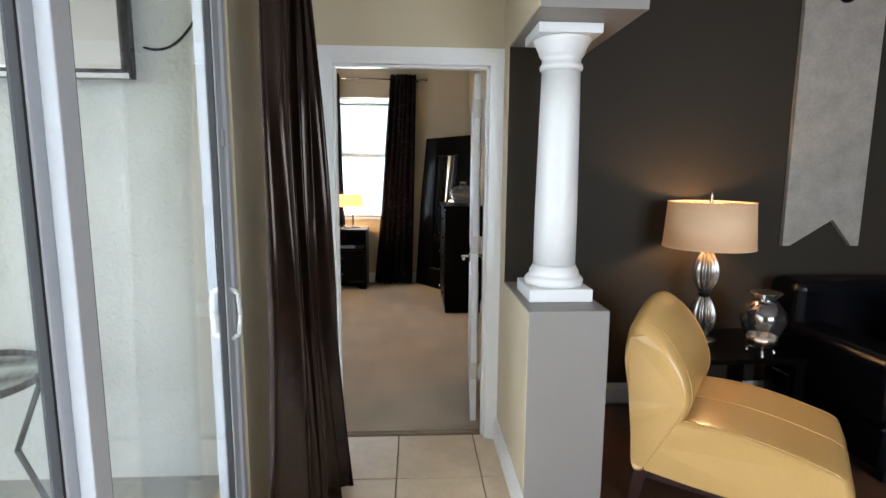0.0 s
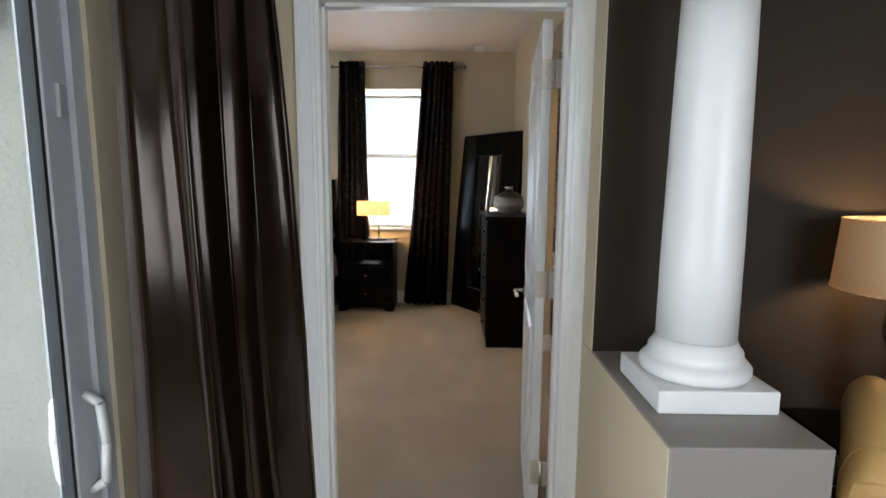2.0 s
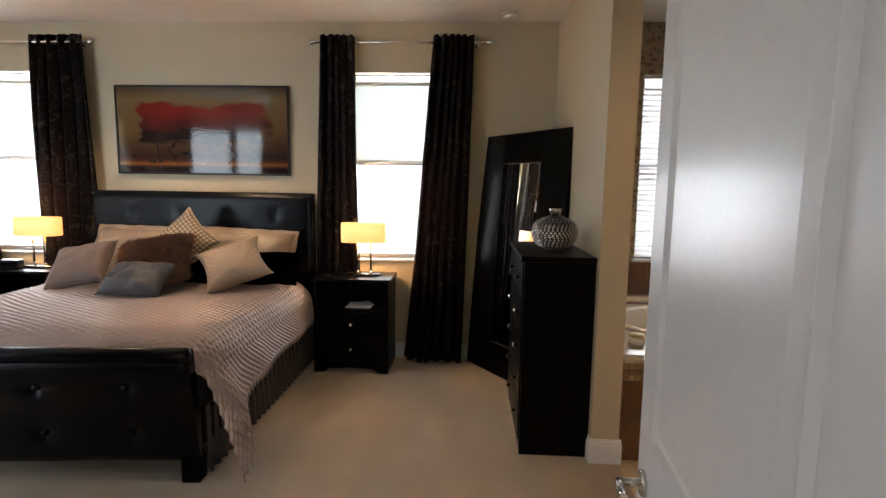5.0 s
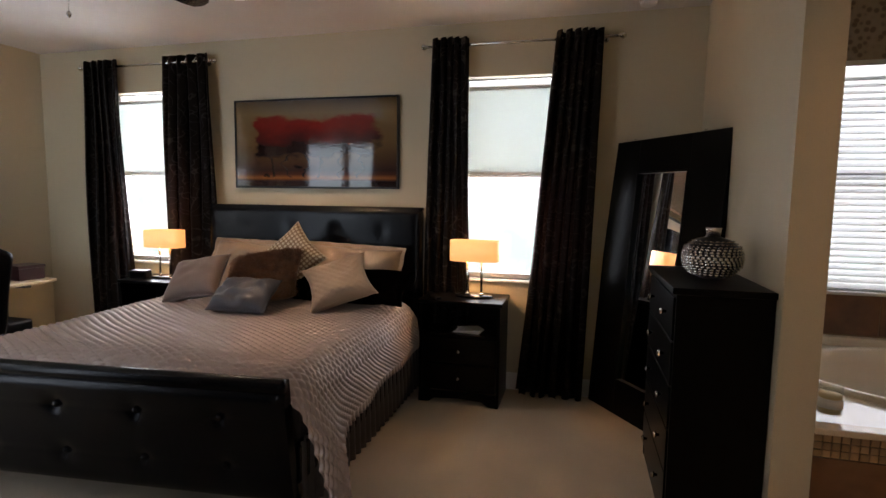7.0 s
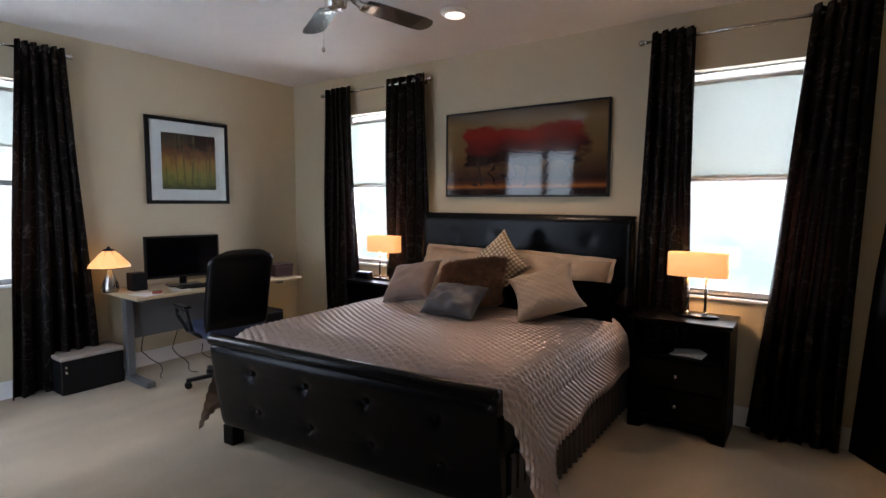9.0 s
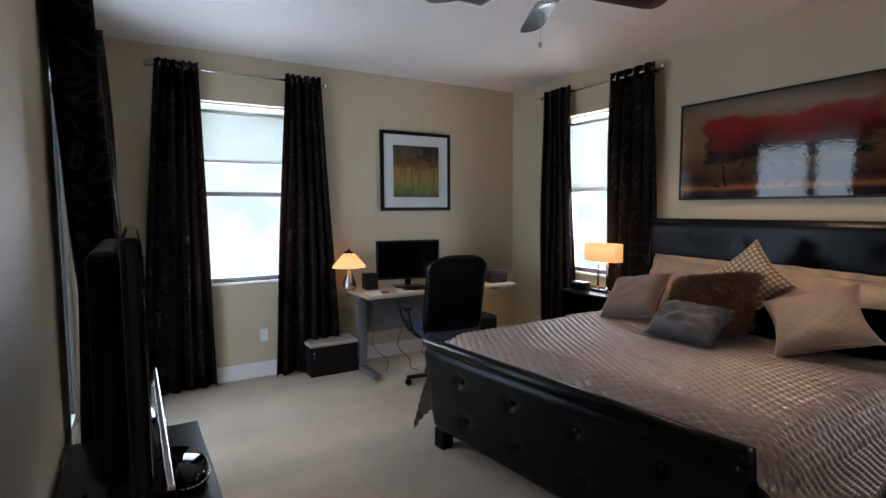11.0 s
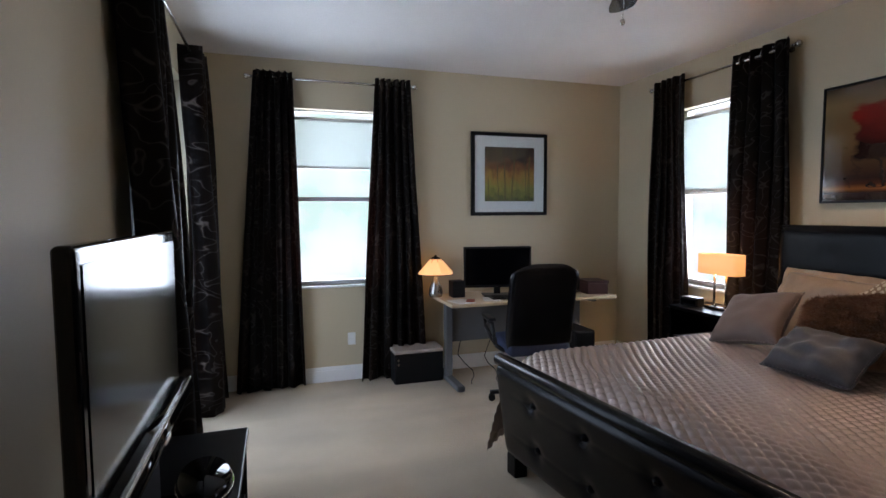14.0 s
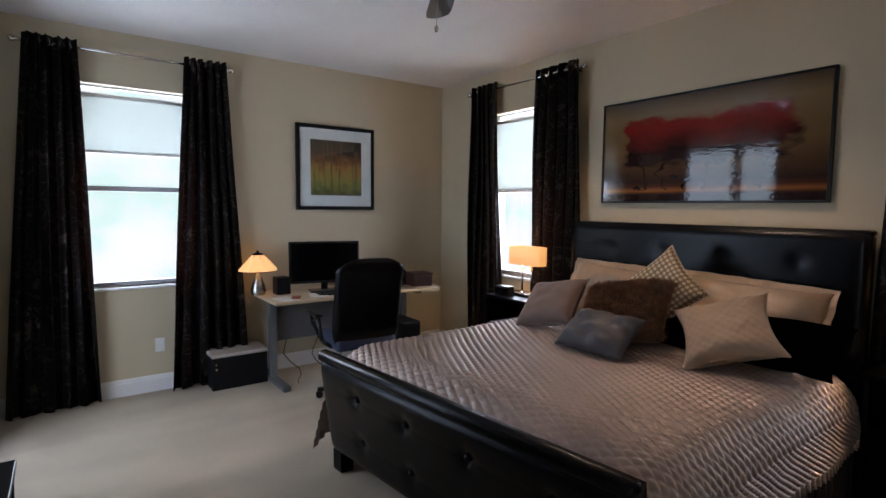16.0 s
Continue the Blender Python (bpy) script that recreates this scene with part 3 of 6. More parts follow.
# glowing sheets added so that the panes turn white
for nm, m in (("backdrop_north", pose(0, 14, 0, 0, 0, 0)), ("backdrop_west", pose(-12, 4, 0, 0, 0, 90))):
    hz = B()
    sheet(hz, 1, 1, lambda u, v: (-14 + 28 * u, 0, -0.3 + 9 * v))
    tagged(structure(nm, hz, DAYGLOW, "glowing white sheet for overexposed daylight outside the windows", "backdrop"), kind="structure").matrix_world = m
structure("backdrop", wallb, BACKDROP, "glowing pale tree line under a bright sky", "backdrop")

# baseboards


def baseboard(name, x0, x1, y0, y1, face):
    """A skirting with a stepped top; face: the way it looks."""
    bm = B()
    dx, dy = {"n": (0, 1), "s": (0, -1), "e": (1, 0), "w": (-1, 0)}[face]
    for t, za, zb in ((0.016, 0, 0.105), (0.011, 0.105, 0.122), (0.006, 0.122, 0.135)):
        bx(bm, min(x0, x0 + dx * t), max(x1, x1 + dx * t), min(y0, y0 + dy * t), max(y1, y1 + dy * t), za, zb)
    return structure(name, bm, WHITE, "white moulded baseboard along the wall", "baseboard")


baseboard("baseboard_north", W + 0.02, E - 0.02, N, N, "s")
baseboard("baseboard_west", W, W, S + 0.02, N - 0.02, "e")
baseboard("baseboard_south", W + 0.02, SLIDE[0], S, S, "n")
baseboard("baseboard_south_b", SLIDE[1], -0.43, S, S, "n")
baseboard("baseboard_east", E, E, 6.725, N - 0.02, "w")
baseboard("baseboard_wall_end", E - 0.014, E + 0.164, 6.74, 6.74, "s")
baseboard("baseboard_half", 0.524, 0.524, 3.40, 4.12, "w")
baseboard("baseboard_living", 0.95, 5.2, 4.56, 4.56, "s")
baseboard("baseboard_bath", E + 0.15, E + 0.15, 6.725, 6.76, "e")


# door casing and jamb
def casing(name, x0, x1, y, top, sign):
    bm = B()
    w = 0.062
    for t, a, b in ((0.012, 0.0, w), (0.018, 0.012, w - 0.016), (0.022, w - 0.016, w - 0.003)):
        ya, yb = (y, y + sign * t) if sign > 0 else (y + sign * t, y)
        bx(bm, x0 - b, x0 - a, ya, yb, 0, top + b)
        bx(bm, x1 + a, x1 + b, ya, yb, 0, top + b)
        bx(bm, x0 - a, x1 + a, ya, yb, top + a, top + b)
    return structure(name, bm, WHITE, "white moulded door casing", "trim")


casing("trim_door_hall", -0.350, 0.472, 4.14, 2.02, -1)
casing("trim_door_bedroom", -0.350, 0.472, SD, 2.02, 1)
jamb = B()
bx(jamb, -0.350, -0.336, 4.135, SD + 0.005, 0, 2.02)
bx(jamb, 0.456, 0.472, 4.135, SD + 0.005, 0, 2.02)
bx(jamb, -0.336, 0.456, 4.135, SD + 0.005, 2.002, 2.02)
bx(jamb, -0.336, -0.326, 4.175, 4.215, 0, 1.99)
bx(jamb, 0.444, 0.456, 4.175, 4.215, 0, 1.99)
bx(jamb, -0.326, 0.444, 4.175, 4.215, 1.99, 2.002)
structure("trim_door_jamb", jamb, WHITE, "white door jamb with stop", "trim")
structure("threshold", bx(B(), -0.317, 0.442, 4.195, 4.235, -0.004, 0.006, 0.004), GROUT, "narrow strip between tile and carpet", "threshold")


def arch_panel(bm, x0, x1, z0, z1, rise, y, d):
    """A raised moulding ring of a door panel whose top bows up by rise."""
    def ring(inset, depth):
        pts = []
        xa, xb, za, zb = x0 + inset, x1 - inset, z0 + inset, z1 - inset
        pts += [(xa, za), (xb, za)]
        for i in range(9):
            u = i / 8
            pts.append((xb + (xa - xb) * u, zb + rise * math.sin(math.pi * u)))
        return [bm.verts.new((px, y + depth, pz)) for px, pz in pts]
    rings = [ring(0, 0), ring(0.012, d), ring(0.03, d * 0.2), ring(0.055, d * 0.9)]
    for a, b in zip(rings, rings[1:]):
        n = len(a)
        for i in range(n):
            bm.faces.new((a[i], a[(i + 1) % n], b[(i + 1) % n], b[i]))
    bm.faces.new(rings[-1])


def lever(bm, side):
    lathe(bm, [(0.027, 0), (0.027, 0.006), (0.020, 0.010)], 20, m=pose(0, 0, 0, -90 * side, 0, 0))
    rod(bm, (0, 0, 0), (0, side * 0.05, 0), 0.008)
    tube(bm, [(0, side * 0.05, 0), (-0.04, side * 0.055, 0.003), (-0.085, side * 0.05, 0), (-0.11, side * 0.045, -0.006)], 0.009)


def bedroom_door():
    d = thing("door_1", pose(0.432, 4.318, 0.012, 0, 0, 84.6), "white two-panel interior door standing open into the bedroom", "door")
    tagged(d, kind="structure")
    bm = B()
    bx(bm, 0.004, 0.76, 0, 0.035, 0, 1.985, 0.002, 1)
    for y, s in ((0.0352, 1), (-0.0002, -1)):
        arch_panel(bm, 0.12, 0.645, 0.98, 1.80, 0.06, y, s * 0.009)
        arch_panel(bm, 0.12, 0.645, 0.20, 0.86, 0.0, y, s * 0.009)
    part("leaf", bm, DOORW, d)
    h = B()
    lever(h, 1)
    bmesh.ops.transform(h, matrix=pose(0.70, 0.035, 0.88), verts=h.verts[:])
    part("door_handle", h, CHROME, d, "satin nickel lever handle")
    h = B()
    lever(h, -1)
    bmesh.ops.transform(h, matrix=pose(0.70, 0.0, 0.88), verts=h.verts[:])
    part("door_handle", h, CHROME, d, "satin nickel lever handle")
    for z in (1.80, 1.05, 0.308):
        bm = B()
        rod(bm, (-0.004, -0.006, z - 0.05), (-0.004, -0.006, z + 0.05), 0.007)
        bx(bm, 0.0005, 0.0035, 0.0, 0.033, z - 0.05, z + 0.05, 0.001)
        for dz in (-0.03, 0, 0.03):
            lathe(bm, [(0.004, 0), (0.003, 0.002)], 8, m=pose(0.0, 0.012 + 0.008 * (dz == 0), z + dz, 0, -90, 0))
        bx(bm, -0.007, -0.003, -0.008, -0.004, z - 0.05, z + 0.05)
        part("hinge", bm, HINGE, d, "steel butt hinge")
        bm = B()
        bx(bm, -0.0065, -0.0045, -0.045, -0.006, z - 0.05, z + 0.05, 0.0008)
        part("hinge_leaf", bm, HINGE, d, "steel butt hinge leaf")


bedroom_door()


# windows
def window(name, cx, length, depth_face, along, z0, z1, rail, label, blind=False, shade=None):
    """A single-hung window in an opening; along 'x' looks south into the room, 'y' looks east."""
    m = pose(cx, depth_face, z0) if along == "x" else pose(depth_face, cx, z0, 0, 0, 90)
    w = thing(name, m, label, "window")
    tagged(w, kind="structure")
    hw, h = length / 2, z1 - z0
    bm = B()
    f = 0.035
    ya, yb = 0.085, 0.135
    bx(bm, -hw, -hw + f, ya, yb, 0, h)
    bx(bm, hw - f, hw, ya, yb, 0, h)
    bx(bm, -hw + f, hw - f, ya, yb, h - 0.014, h)
    bx(bm, -hw + f, hw - f, ya, yb, 0, f)
    part("window_frame", bm, WALU, w, "white aluminium frame")
    bm = B()
    bx(bm, -hw + f, hw - f, ya - 0.012, yb - 0.01, rail - z0 - 0.02, rail - z0 + 0.02, 0.003)
    part("meeting_rail", bm, ALU, w, "aluminium meeting rail")
    for za, zb, y in ((f, rail - z0 - 0.02, 0.105), (rail - z0 + 0.02, h - 0.014, 0.122)):
        g = part("pane", bx(B(), -hw + f, hw - f, y, y + 0.004, za, zb), GLASS, w)
        g.visible_shadow = False
    bm = B()
    bx(bm, -hw - 0.02, hw + 0.02, -0.025, 0.085, -0.022, 0.0, 0.004)
    part("window_sill", bm, WHITE, w, "white sill")
    if shade:
        bm = B()
        lathe(bm, [(0.017, -hw + 0.01), (0.017, hw - 0.01)], 16, m=pose(0, 0.064, h - 0.078, 0, 90, 0))
        part("shade_roller", bm, WHITE, w, "white shade roller")
        bm = B()
        bx(bm, -hw + 0.012, hw - 0.012, 0.058, 0.060, shade - z0, h - 0.068)
        part("roller_shade", bm, SHADECLOTH, w, "translucent white roller shade, half drawn")
        bm = B()
        bx(bm, -hw + 0.012, hw - 0.012, 0.053, 0.065, shade - z0 - 0.014, shade - z0 + 0.008, 0.003)
        part("hem_bar", bm, PLASTICW, w)
    if blind:
        bm = B()
        bx(bm, -hw + 0.01, hw - 0.01, 0.02, 0.06, h - 0.035, h)
        part("headrail", bm, WHITE, w)
        slat = B()
        bx(slat, -hw + 0.012, hw - 0.012, -0.024, 0.024, -0.0013, 0.0013, m=pose(0, 0.04, 0.03, 38, 0, 0))
        first = part("slat", slat, BLIND, w)
        k = int((h - 0.07) / 0.043)
        for i in range(1, k):
            o = new("slat", first.data)
            o.parent = w
            o.location = (0, 0, 0.043 * i)
        for x in (-hw + 0.12, hw - 0.12):
            part("ladder_cord", rod(B(), (x, 0.014, 0.02), (x, 0.014, h - 0.03), 0.0012, 6), WHITE, w)
    return w


window("window_1", sum(WIN1) / 2, WIN1[1] - WIN1[0], N, "x", SILL, HEAD, 1.70, "bright window with a half drawn roller shade", shade=1.71)
window("window_2", sum(WIN2) / 2, WIN2[1] - WIN2[0], N, "x", SILL, HEAD, 1.70, "bright window with a half drawn roller shade", shade=1.71)
window("window_3", sum(WIN3) / 2, WIN3[1] - WIN3[0], W, "y", SILL, HEAD, 1.655, "bright window with a roller shade above its rail", shade=1.94)
window("window_4", sum(WINB) / 2, WINB[1] - WINB[0], N, "x", 0.92, HEAD, 1.70, "bathroom window with closed white slatted blind", blind=True)


def slider(name, m, width, height, panels, label, metal, handles=True):
    """A sliding glass door along local x, its face at local y 0."""
    d = thing(name, m, label, "sliding door")
    tagged(d, kind="structure")
    bm = B()
    bx(bm, 0, 0.035, -0.05, 0.05, 0, height)
    bx(bm, width - 0.035, width, -0.05, 0.05, 0, height)
    bx(bm, 0.035, width - 0.035, -0.05, 0.05, height - 0.04, height)
    bx(bm, 0.035, width - 0.035, -0.05, 0.05, 0, 0.025)
    part("door_frame", bm, metal, d)
    pw = (width - 0.07) / panels
    for i in range(panels):
        x0, x1 = 0.035 + i * pw - (0.02 if i else 0), 0.035 + (i + 1) * pw + (0.02 if i < panels - 1 else 0)
        y = -0.022 if i % 2 else 0.022
        bm = B()
        st = 0.06
        bx(bm, x0, x0 + st, y - 0.017, y + 0.017, 0.025, height - 0.04, 0.003)
        bx(bm, x1 - st, x1, y - 0.017, y + 0.017, 0.025, height - 0.04, 0.003)
        bx(bm, x0 + st, x1 - st, y - 0.017, y + 0.017, 0.025, 0.12)
        bx(bm, x0 + st, x1 - st, y - 0.017, y + 0.017, height - 0.11, height - 0.04)
        p = part("panel_frame", bm, metal, d)
        bm = B()
        for a, b in ((x0 + st, x0 + st + 0.008), (x1 - st - 0.008, x1 - st)):
            bx(bm, a, b, y - 0.012, y + 0.012, 0.12, height - 0.11)
        part("gasket", bm, RUBBER, d, "black rubber gasket")
        g = part("pane", bx(B(), x0 + st, x1 - st, y - 0.003, y + 0.003, 0.12, height - 0.11), GLASS, d)
        g.visible_shadow = False
        if handles and i == panels - 1:
            for s in (-1, 1):
                bm = B()
                hx = x1 - 0.025
                tube(bm, [(hx, y + s * 0.017, 0.83), (hx, y + s * 0.045, 0.85), (hx, y + s * 0.052, 0.93), (hx, y + s * 0.045, 1.01), (hx, y + s * 0.017, 1.03)], 0.009)
                part("pull_handle", bm, PLASTICW, d, "white pull handle")
            bm = B()
            bx(bm, x1 - 0.035, x1 - 0.015, y - 0.026, y - 0.017, 1.55, 1.61, 0.003)
            part("latch", bm, ALU, d)
    return d


slider("door_2", pose(-0.66, -0.11, 0, 0, 0, 90), 3.55, 2.36, 4, "pale grey aluminium sliding glass door to the lanai", PALEALU)
slider("door_3", pose(SLIDE[0], S - 0.16, 0), SLIDE[1] - SLIDE[0], 2.48, 2, "white sliding glass door behind bedroom curtains", WALU, handles=False)
# unseen window added round the living room fill lamp
slider("added_window", pose(1.2, -1.27, 0.7), 2.4, 1.74, 2, "unseen wide window added round the fill lamp", WALU, handles=False)


# ---- curtains ----
def curtain_panel(bm, top, bottom, height, folds, amp, seed, lean=0.0, flare=0.0, nv=26):
    """Hanging cloth along local x from (top) to (bottom) spans, z from 0 up to height, folds in local y."""
    rng = random.Random(seed)
    ph, k1, k2 = rng.uniform(0, 6), rng.uniform(0.5, 1.3), rng.uniform(2, 4)

    def at(u, v):
        x = (1 - v) * (bottom[0] + (bottom[1] - bottom[0]) * u) + v * (top[0] + (top[1] - top[0]) * u)
        s = u + 0.025 * math.sin(k2 * 3 * u + ph + 2 * (1 - v))
        a = amp * (1.0 + 0.25 * math.sin(k1 * 5 * u + ph))
        y = a * math.sin(2 * math.pi * folds * s + ph) + 0.35 * a * math.sin(2 * math.pi * folds * 2.3 * s + 3 * v + ph) * (1 - v)
        y += (lean + flare * u) * (1 - v) + 0.012 * math.sin(7 * v + 5 * u + ph)
        z = height * v + (0.006 * math.sin(2 * math.pi * folds * u * 1.5 + ph) if v == 0 else 0)
        if v > 0.98:
            z += 0.008 * math.cos(2 * math.pi * folds * s + ph)
        return (x + 0.012 * math.sin(2 * math.pi * folds * 2 * s), y, z)
    return sheet(bm, folds * 14, nv, at)


def rod_set(name, m, length, label):
    r = thing(name, m, label, "curtain rod")
    part("pole", rod(B(), (0, 0, 0), (length, 0, 0), 0.0105, 14), CHROME, r)
    for x, s in ((0, -1), (length, 1)):
        bm = B()
        lathe(bm, [(0.004, 0), (0.013, 0.004), (0.013, 0.012), (0.008, 0.016), (0.019, 0.026), (0.024, 0.040), (0.019, 0.054), (0.006, 0.062)], 16, m=pose(x, 0, 0, 0, 90 * s, 0))
        part("finial", bm, CHROME, r, "ball finial")
    for x in (0.07, length - 0.07):
        bm = B()
        rod(bm, (x, 0, 0), (x, 0.075, 0), 0.006)
        lathe(bm, [(0.022, 0), (0.022, 0.006)], 16, m=pose(x, 0.08, 0, 90, 0, 0))
        part("bracket", bm, CHROME, r)
    return r


def curtain(name, m, top, bottom, height, folds, seed, label, group, amp=0.032, material=None, lean=0.0, rings=True, flare=0.0):
    c = thing(name, m, label, "curtain", group)
    bm = B()
    curtain_panel(bm, top, bottom, height, folds, amp, seed, lean, flare)
    uv = bm.loops.layers.uv.verify()
    w = 2.2 * (bottom[1] - bottom[0] + top[1] - top[0]) / 2
    for f in bm.faces:
        for loop in f.loops:
            loop[uv].uv = (loop[uv].uv[0] * w + seed * 0.37, loop[uv].uv[1] * height)
    solid(part("cloth", bm, material or CURTAIN, c), 0.003)
    if rings:
        n = max(4, folds)
        for i in range(n):
            u = (i + 0.5) / n
            x = top[0] + (top[1] - top[0]) * u
            bm = B()
            pts = [(x, 0.021 * math.cos(a), height - 0.045 + 0.021 * math.sin(a)) for a in [2 * math.pi * j / 12 for j in range(13)]]
            tube(bm, pts, 0.004, 6)
            part("grommet", bm, CHROME, c, "nickel grommet")
    return c


RODZ, CH = 2.66, 2.70
rod_set("curtain_rod", pose(-4.53, N - 0.085, RODZ), 1.37, "brushed nickel curtain rod with ball finials")
rod_set("curtain_rod", pose(-1.195, N - 0.085, RODZ), 1.375, "brushed nickel curtain rod with ball finials")
rod_set("curtain_rod", pose(W + 0.085, 4.76, RODZ, 0, 0, 90), 1.35, "brushed nickel curtain rod with ball finials")
rod_set("curtain_rod", pose(-2.70, S + 0.085, RODZ, 0, 0, 180), 2.32, "brushed nickel curtain rod with ball finials")
CL, CG = "dark brown scroll-patterned taffeta curtain hanging to the floor", "bedroom curtains"
my = N - 0.085
curtain("curtain", pose(0, my, 0.015), (-4.55, -4.15), (-4.60, -4.06), CH, 5, 1, CL, CG)
curtain("curtain", pose(0, my, 0.015), (-3.63, -3.16), (-3.72, -3.12), CH, 5, 2, CL, CG)
curtain("curtain", pose(0, my, 0.015), (-1.165, -0.885), (-1.26, -0.82), CH, 5, 3, CL, CG)
curtain("curtain", pose(0, my, 0.015), (-0.235, 0.10), (-0.46, 0.04), CH, 6, 4, CL, CG, amp=0.036, lean=-0.03)
mw = pose(W + 0.085, 0, 0.015, 0, 0, 90)
curtain("curtain", mw, (4.785, 5.075), (4.58, 5.15), CH, 5, 5, CL, CG, lean=-0.02)
curtain("curtain", mw, (5.80, 6.095), (5.62, 6.24), CH, 5, 6, CL, CG, lean=-0.02)
ms = pose(0, S + 0.085, 0.015, 0, 0, 180)
curtain("curtain", ms, (2.80, 3.30), (2.83, 3.44), CH, 5, 7, CL, CG, amp=0.072, lean=-0.10)
curtain("curtain", ms, (4.50, 4.84), (4.52, 5.00), CH, 4, 8, CL, CG, amp=0.066, lean=-0.05)
# the hall curtain beside the sliding door, and its rod
rod_set("curtain_rod", pose(-0.50, 0.1, 2.62, 0, 0, 90), 3.8, "brushed nickel rod above the sliding door")
curtain("hall_curtain", pose(-0.42, 0, 0.015, 0, 0, 90), (3.30, 3.70), (3.24, 3.78), 2.65, 4, 9, "gleaming bronze-brown satin curtain gathered beside the sliding door", "", amp=0.058, material=HALLCURTAIN, lean=-0.03, flare=-0.15)


# ---- bedroom furniture ----
def bed():
    b = thing("bed", pose(-2.185, 8.31, 0), "king bed with tufted black leather headboard and footboard", "bed")
    # headboard: padded panel with a narrow capped top
    def tuft(u, v, cols, rows, lean, w, z0, z1, depth, y):
        x = (u - 0.5) * w
        z = z0 + (z1 - z0) * v
        d = 0.0
        for r in range(rows):
            for c in range(cols):
                cx = (c - (cols - 1) / 2) * 0.41 + 0.03
                cz = z0 + (r + 0.68) / (rows + 0.25) * (z1 - z0)
                q = math.hypot(x - cx, z - cz)
                d += depth * math.exp(-(q / 0.045) ** 2)
                d += depth * 0.22 * math.exp(-(abs(z - cz) / 0.010) ** 2) * math.exp(-(abs(x - cx) / 0.16) ** 2)
        e = min(u, 1 - u) * w
        f = min(v, 1 - v) * (z1 - z0)
        d += 0.03 * (math.exp(-e / 0.018) + math.exp(-f / 0.018))
        return (x, y + d + lean * (v - 0.5), z)
    bm = B()
    sheet(bm, 110, 34, lambda u, v: tuft(u, v, 4, 2, 0, 1.93, 0.72, 1.425, 0.006, -0.075))
    part("headboard_cushion", bm, LEATHER, b, "tufted black leather")
    bm = B()
    bx(bm, -0.955, 0.955, -0.035, 0.06, 0.05, 1.40, 0.012)
    bx(bm, -0.957, 0.957, -0.050, 0.062, 1.401, 1.432, 0.012)
    part("headboard", bm, LEATHER, b)
    # footboard: leans out towards the top, rolled top edge
    fy = -2.10
    skew = Matrix(((1, 0, 0, 0), (0.10, 1, 0, 0.085), (0, 0, 1, 0), (0, 0, 0, 1)))
    bm = B()
    sheet(bm, 150, 48, lambda u, v: tuft(u, v, 4, 2, -0.075, 1.895, 0.12, 0.665, 0.018, fy - 0.078))
    bm.transform(skew)
    part("footboard_cushion", bm, LEATHER, b, "tufted black leather")
    bm = B()
    slabm = [(fy - 0.005, 0.12), (fy + 0.05, 0.12), (fy - 0.02, 0.70), (fy - 0.085, 0.70)]
    a = [bm.verts.new((-0.94, y, z)) for y, z in slabm]
    c = [bm.verts.new((0.94, y, z)) for y, z in slabm]
    bm.faces.new(a)
    bm.faces.new(c[::-1])
    for i in range(4):
        bm.faces.new((a[i], a[(i + 1) % 4], c[(i + 1) % 4], c[i]))
    lathe(bm, [(0.0, -0.952), (0.030, -0.948), (0.036, -0.935), (0.036, 0.935), (0.030, 0.948), (0.0, 0.952)], 20, m=pose(0, fy - 0.075, 0.685, 0, 90, 0))
    bm.transform(skew)
    part("footboard", bm, LEATHER, b)
    for r in range(2):
        for c in range(4):
            x = (c - 1.5) * 0.41 + 0.03
            v = (r + 0.68) / 2.25
            bm = B()
            lathe(bm, [(0.016, 0), (0.015, 0.006), (0.009, 0.011), (0.0, 0.013)], 12, m=pose(x, fy - 0.063 - 0.075 * (v - 0.5), 0.12 + v * 0.545, 90, 0, 0))
            bm.transform(skew)
            part("button", bm, LEATHER, b)
    for sx in (-1, 1):
        bm = B()
        bx(bm, sx * 0.90 - 0.045, sx * 0.90 + 0.045, fy - 0.02, fy + 0.06, 0, 0.125, 0.006)
        bm.transform(skew)
        part("leg", bm, ESPRESSO, b)
        bm = B()
        bx(bm, sx * 0.93 - 0.02, sx * 0.93 + 0.02, fy + (0.22 if sx > 0 else 0.05), -0.06, 0.18, 0.36, 0.006)
        part("side_rail", bm, LEATHER, b)
    bm = B()
    bx(bm, -0.90, 0.90, fy + 0.25, -0.08, 0.30, 0.66, 0.06, 3)
    part("mattress", bm, SKIRT, b, "mattress hidden under the coverlet")
    # pleated skirt along both sides
    for sx in (-1, 1):
        bm = B()
        sheet(bm, 150, 5, lambda u, v: (sx * (0.945 + 0.014 * math.sin(u * 150) + 0.01 * (1 - v)), fy + 0.12 + (0.12 if sx > 0 else 0) + (1.83 if sx > 0 else 1.95) * u, 0.015 + 0.36 * v))
        solid(part("bed_skirt", bm, SKIRT, b, "dark pleated bed skirt"), 0.003)
    return b


bed()


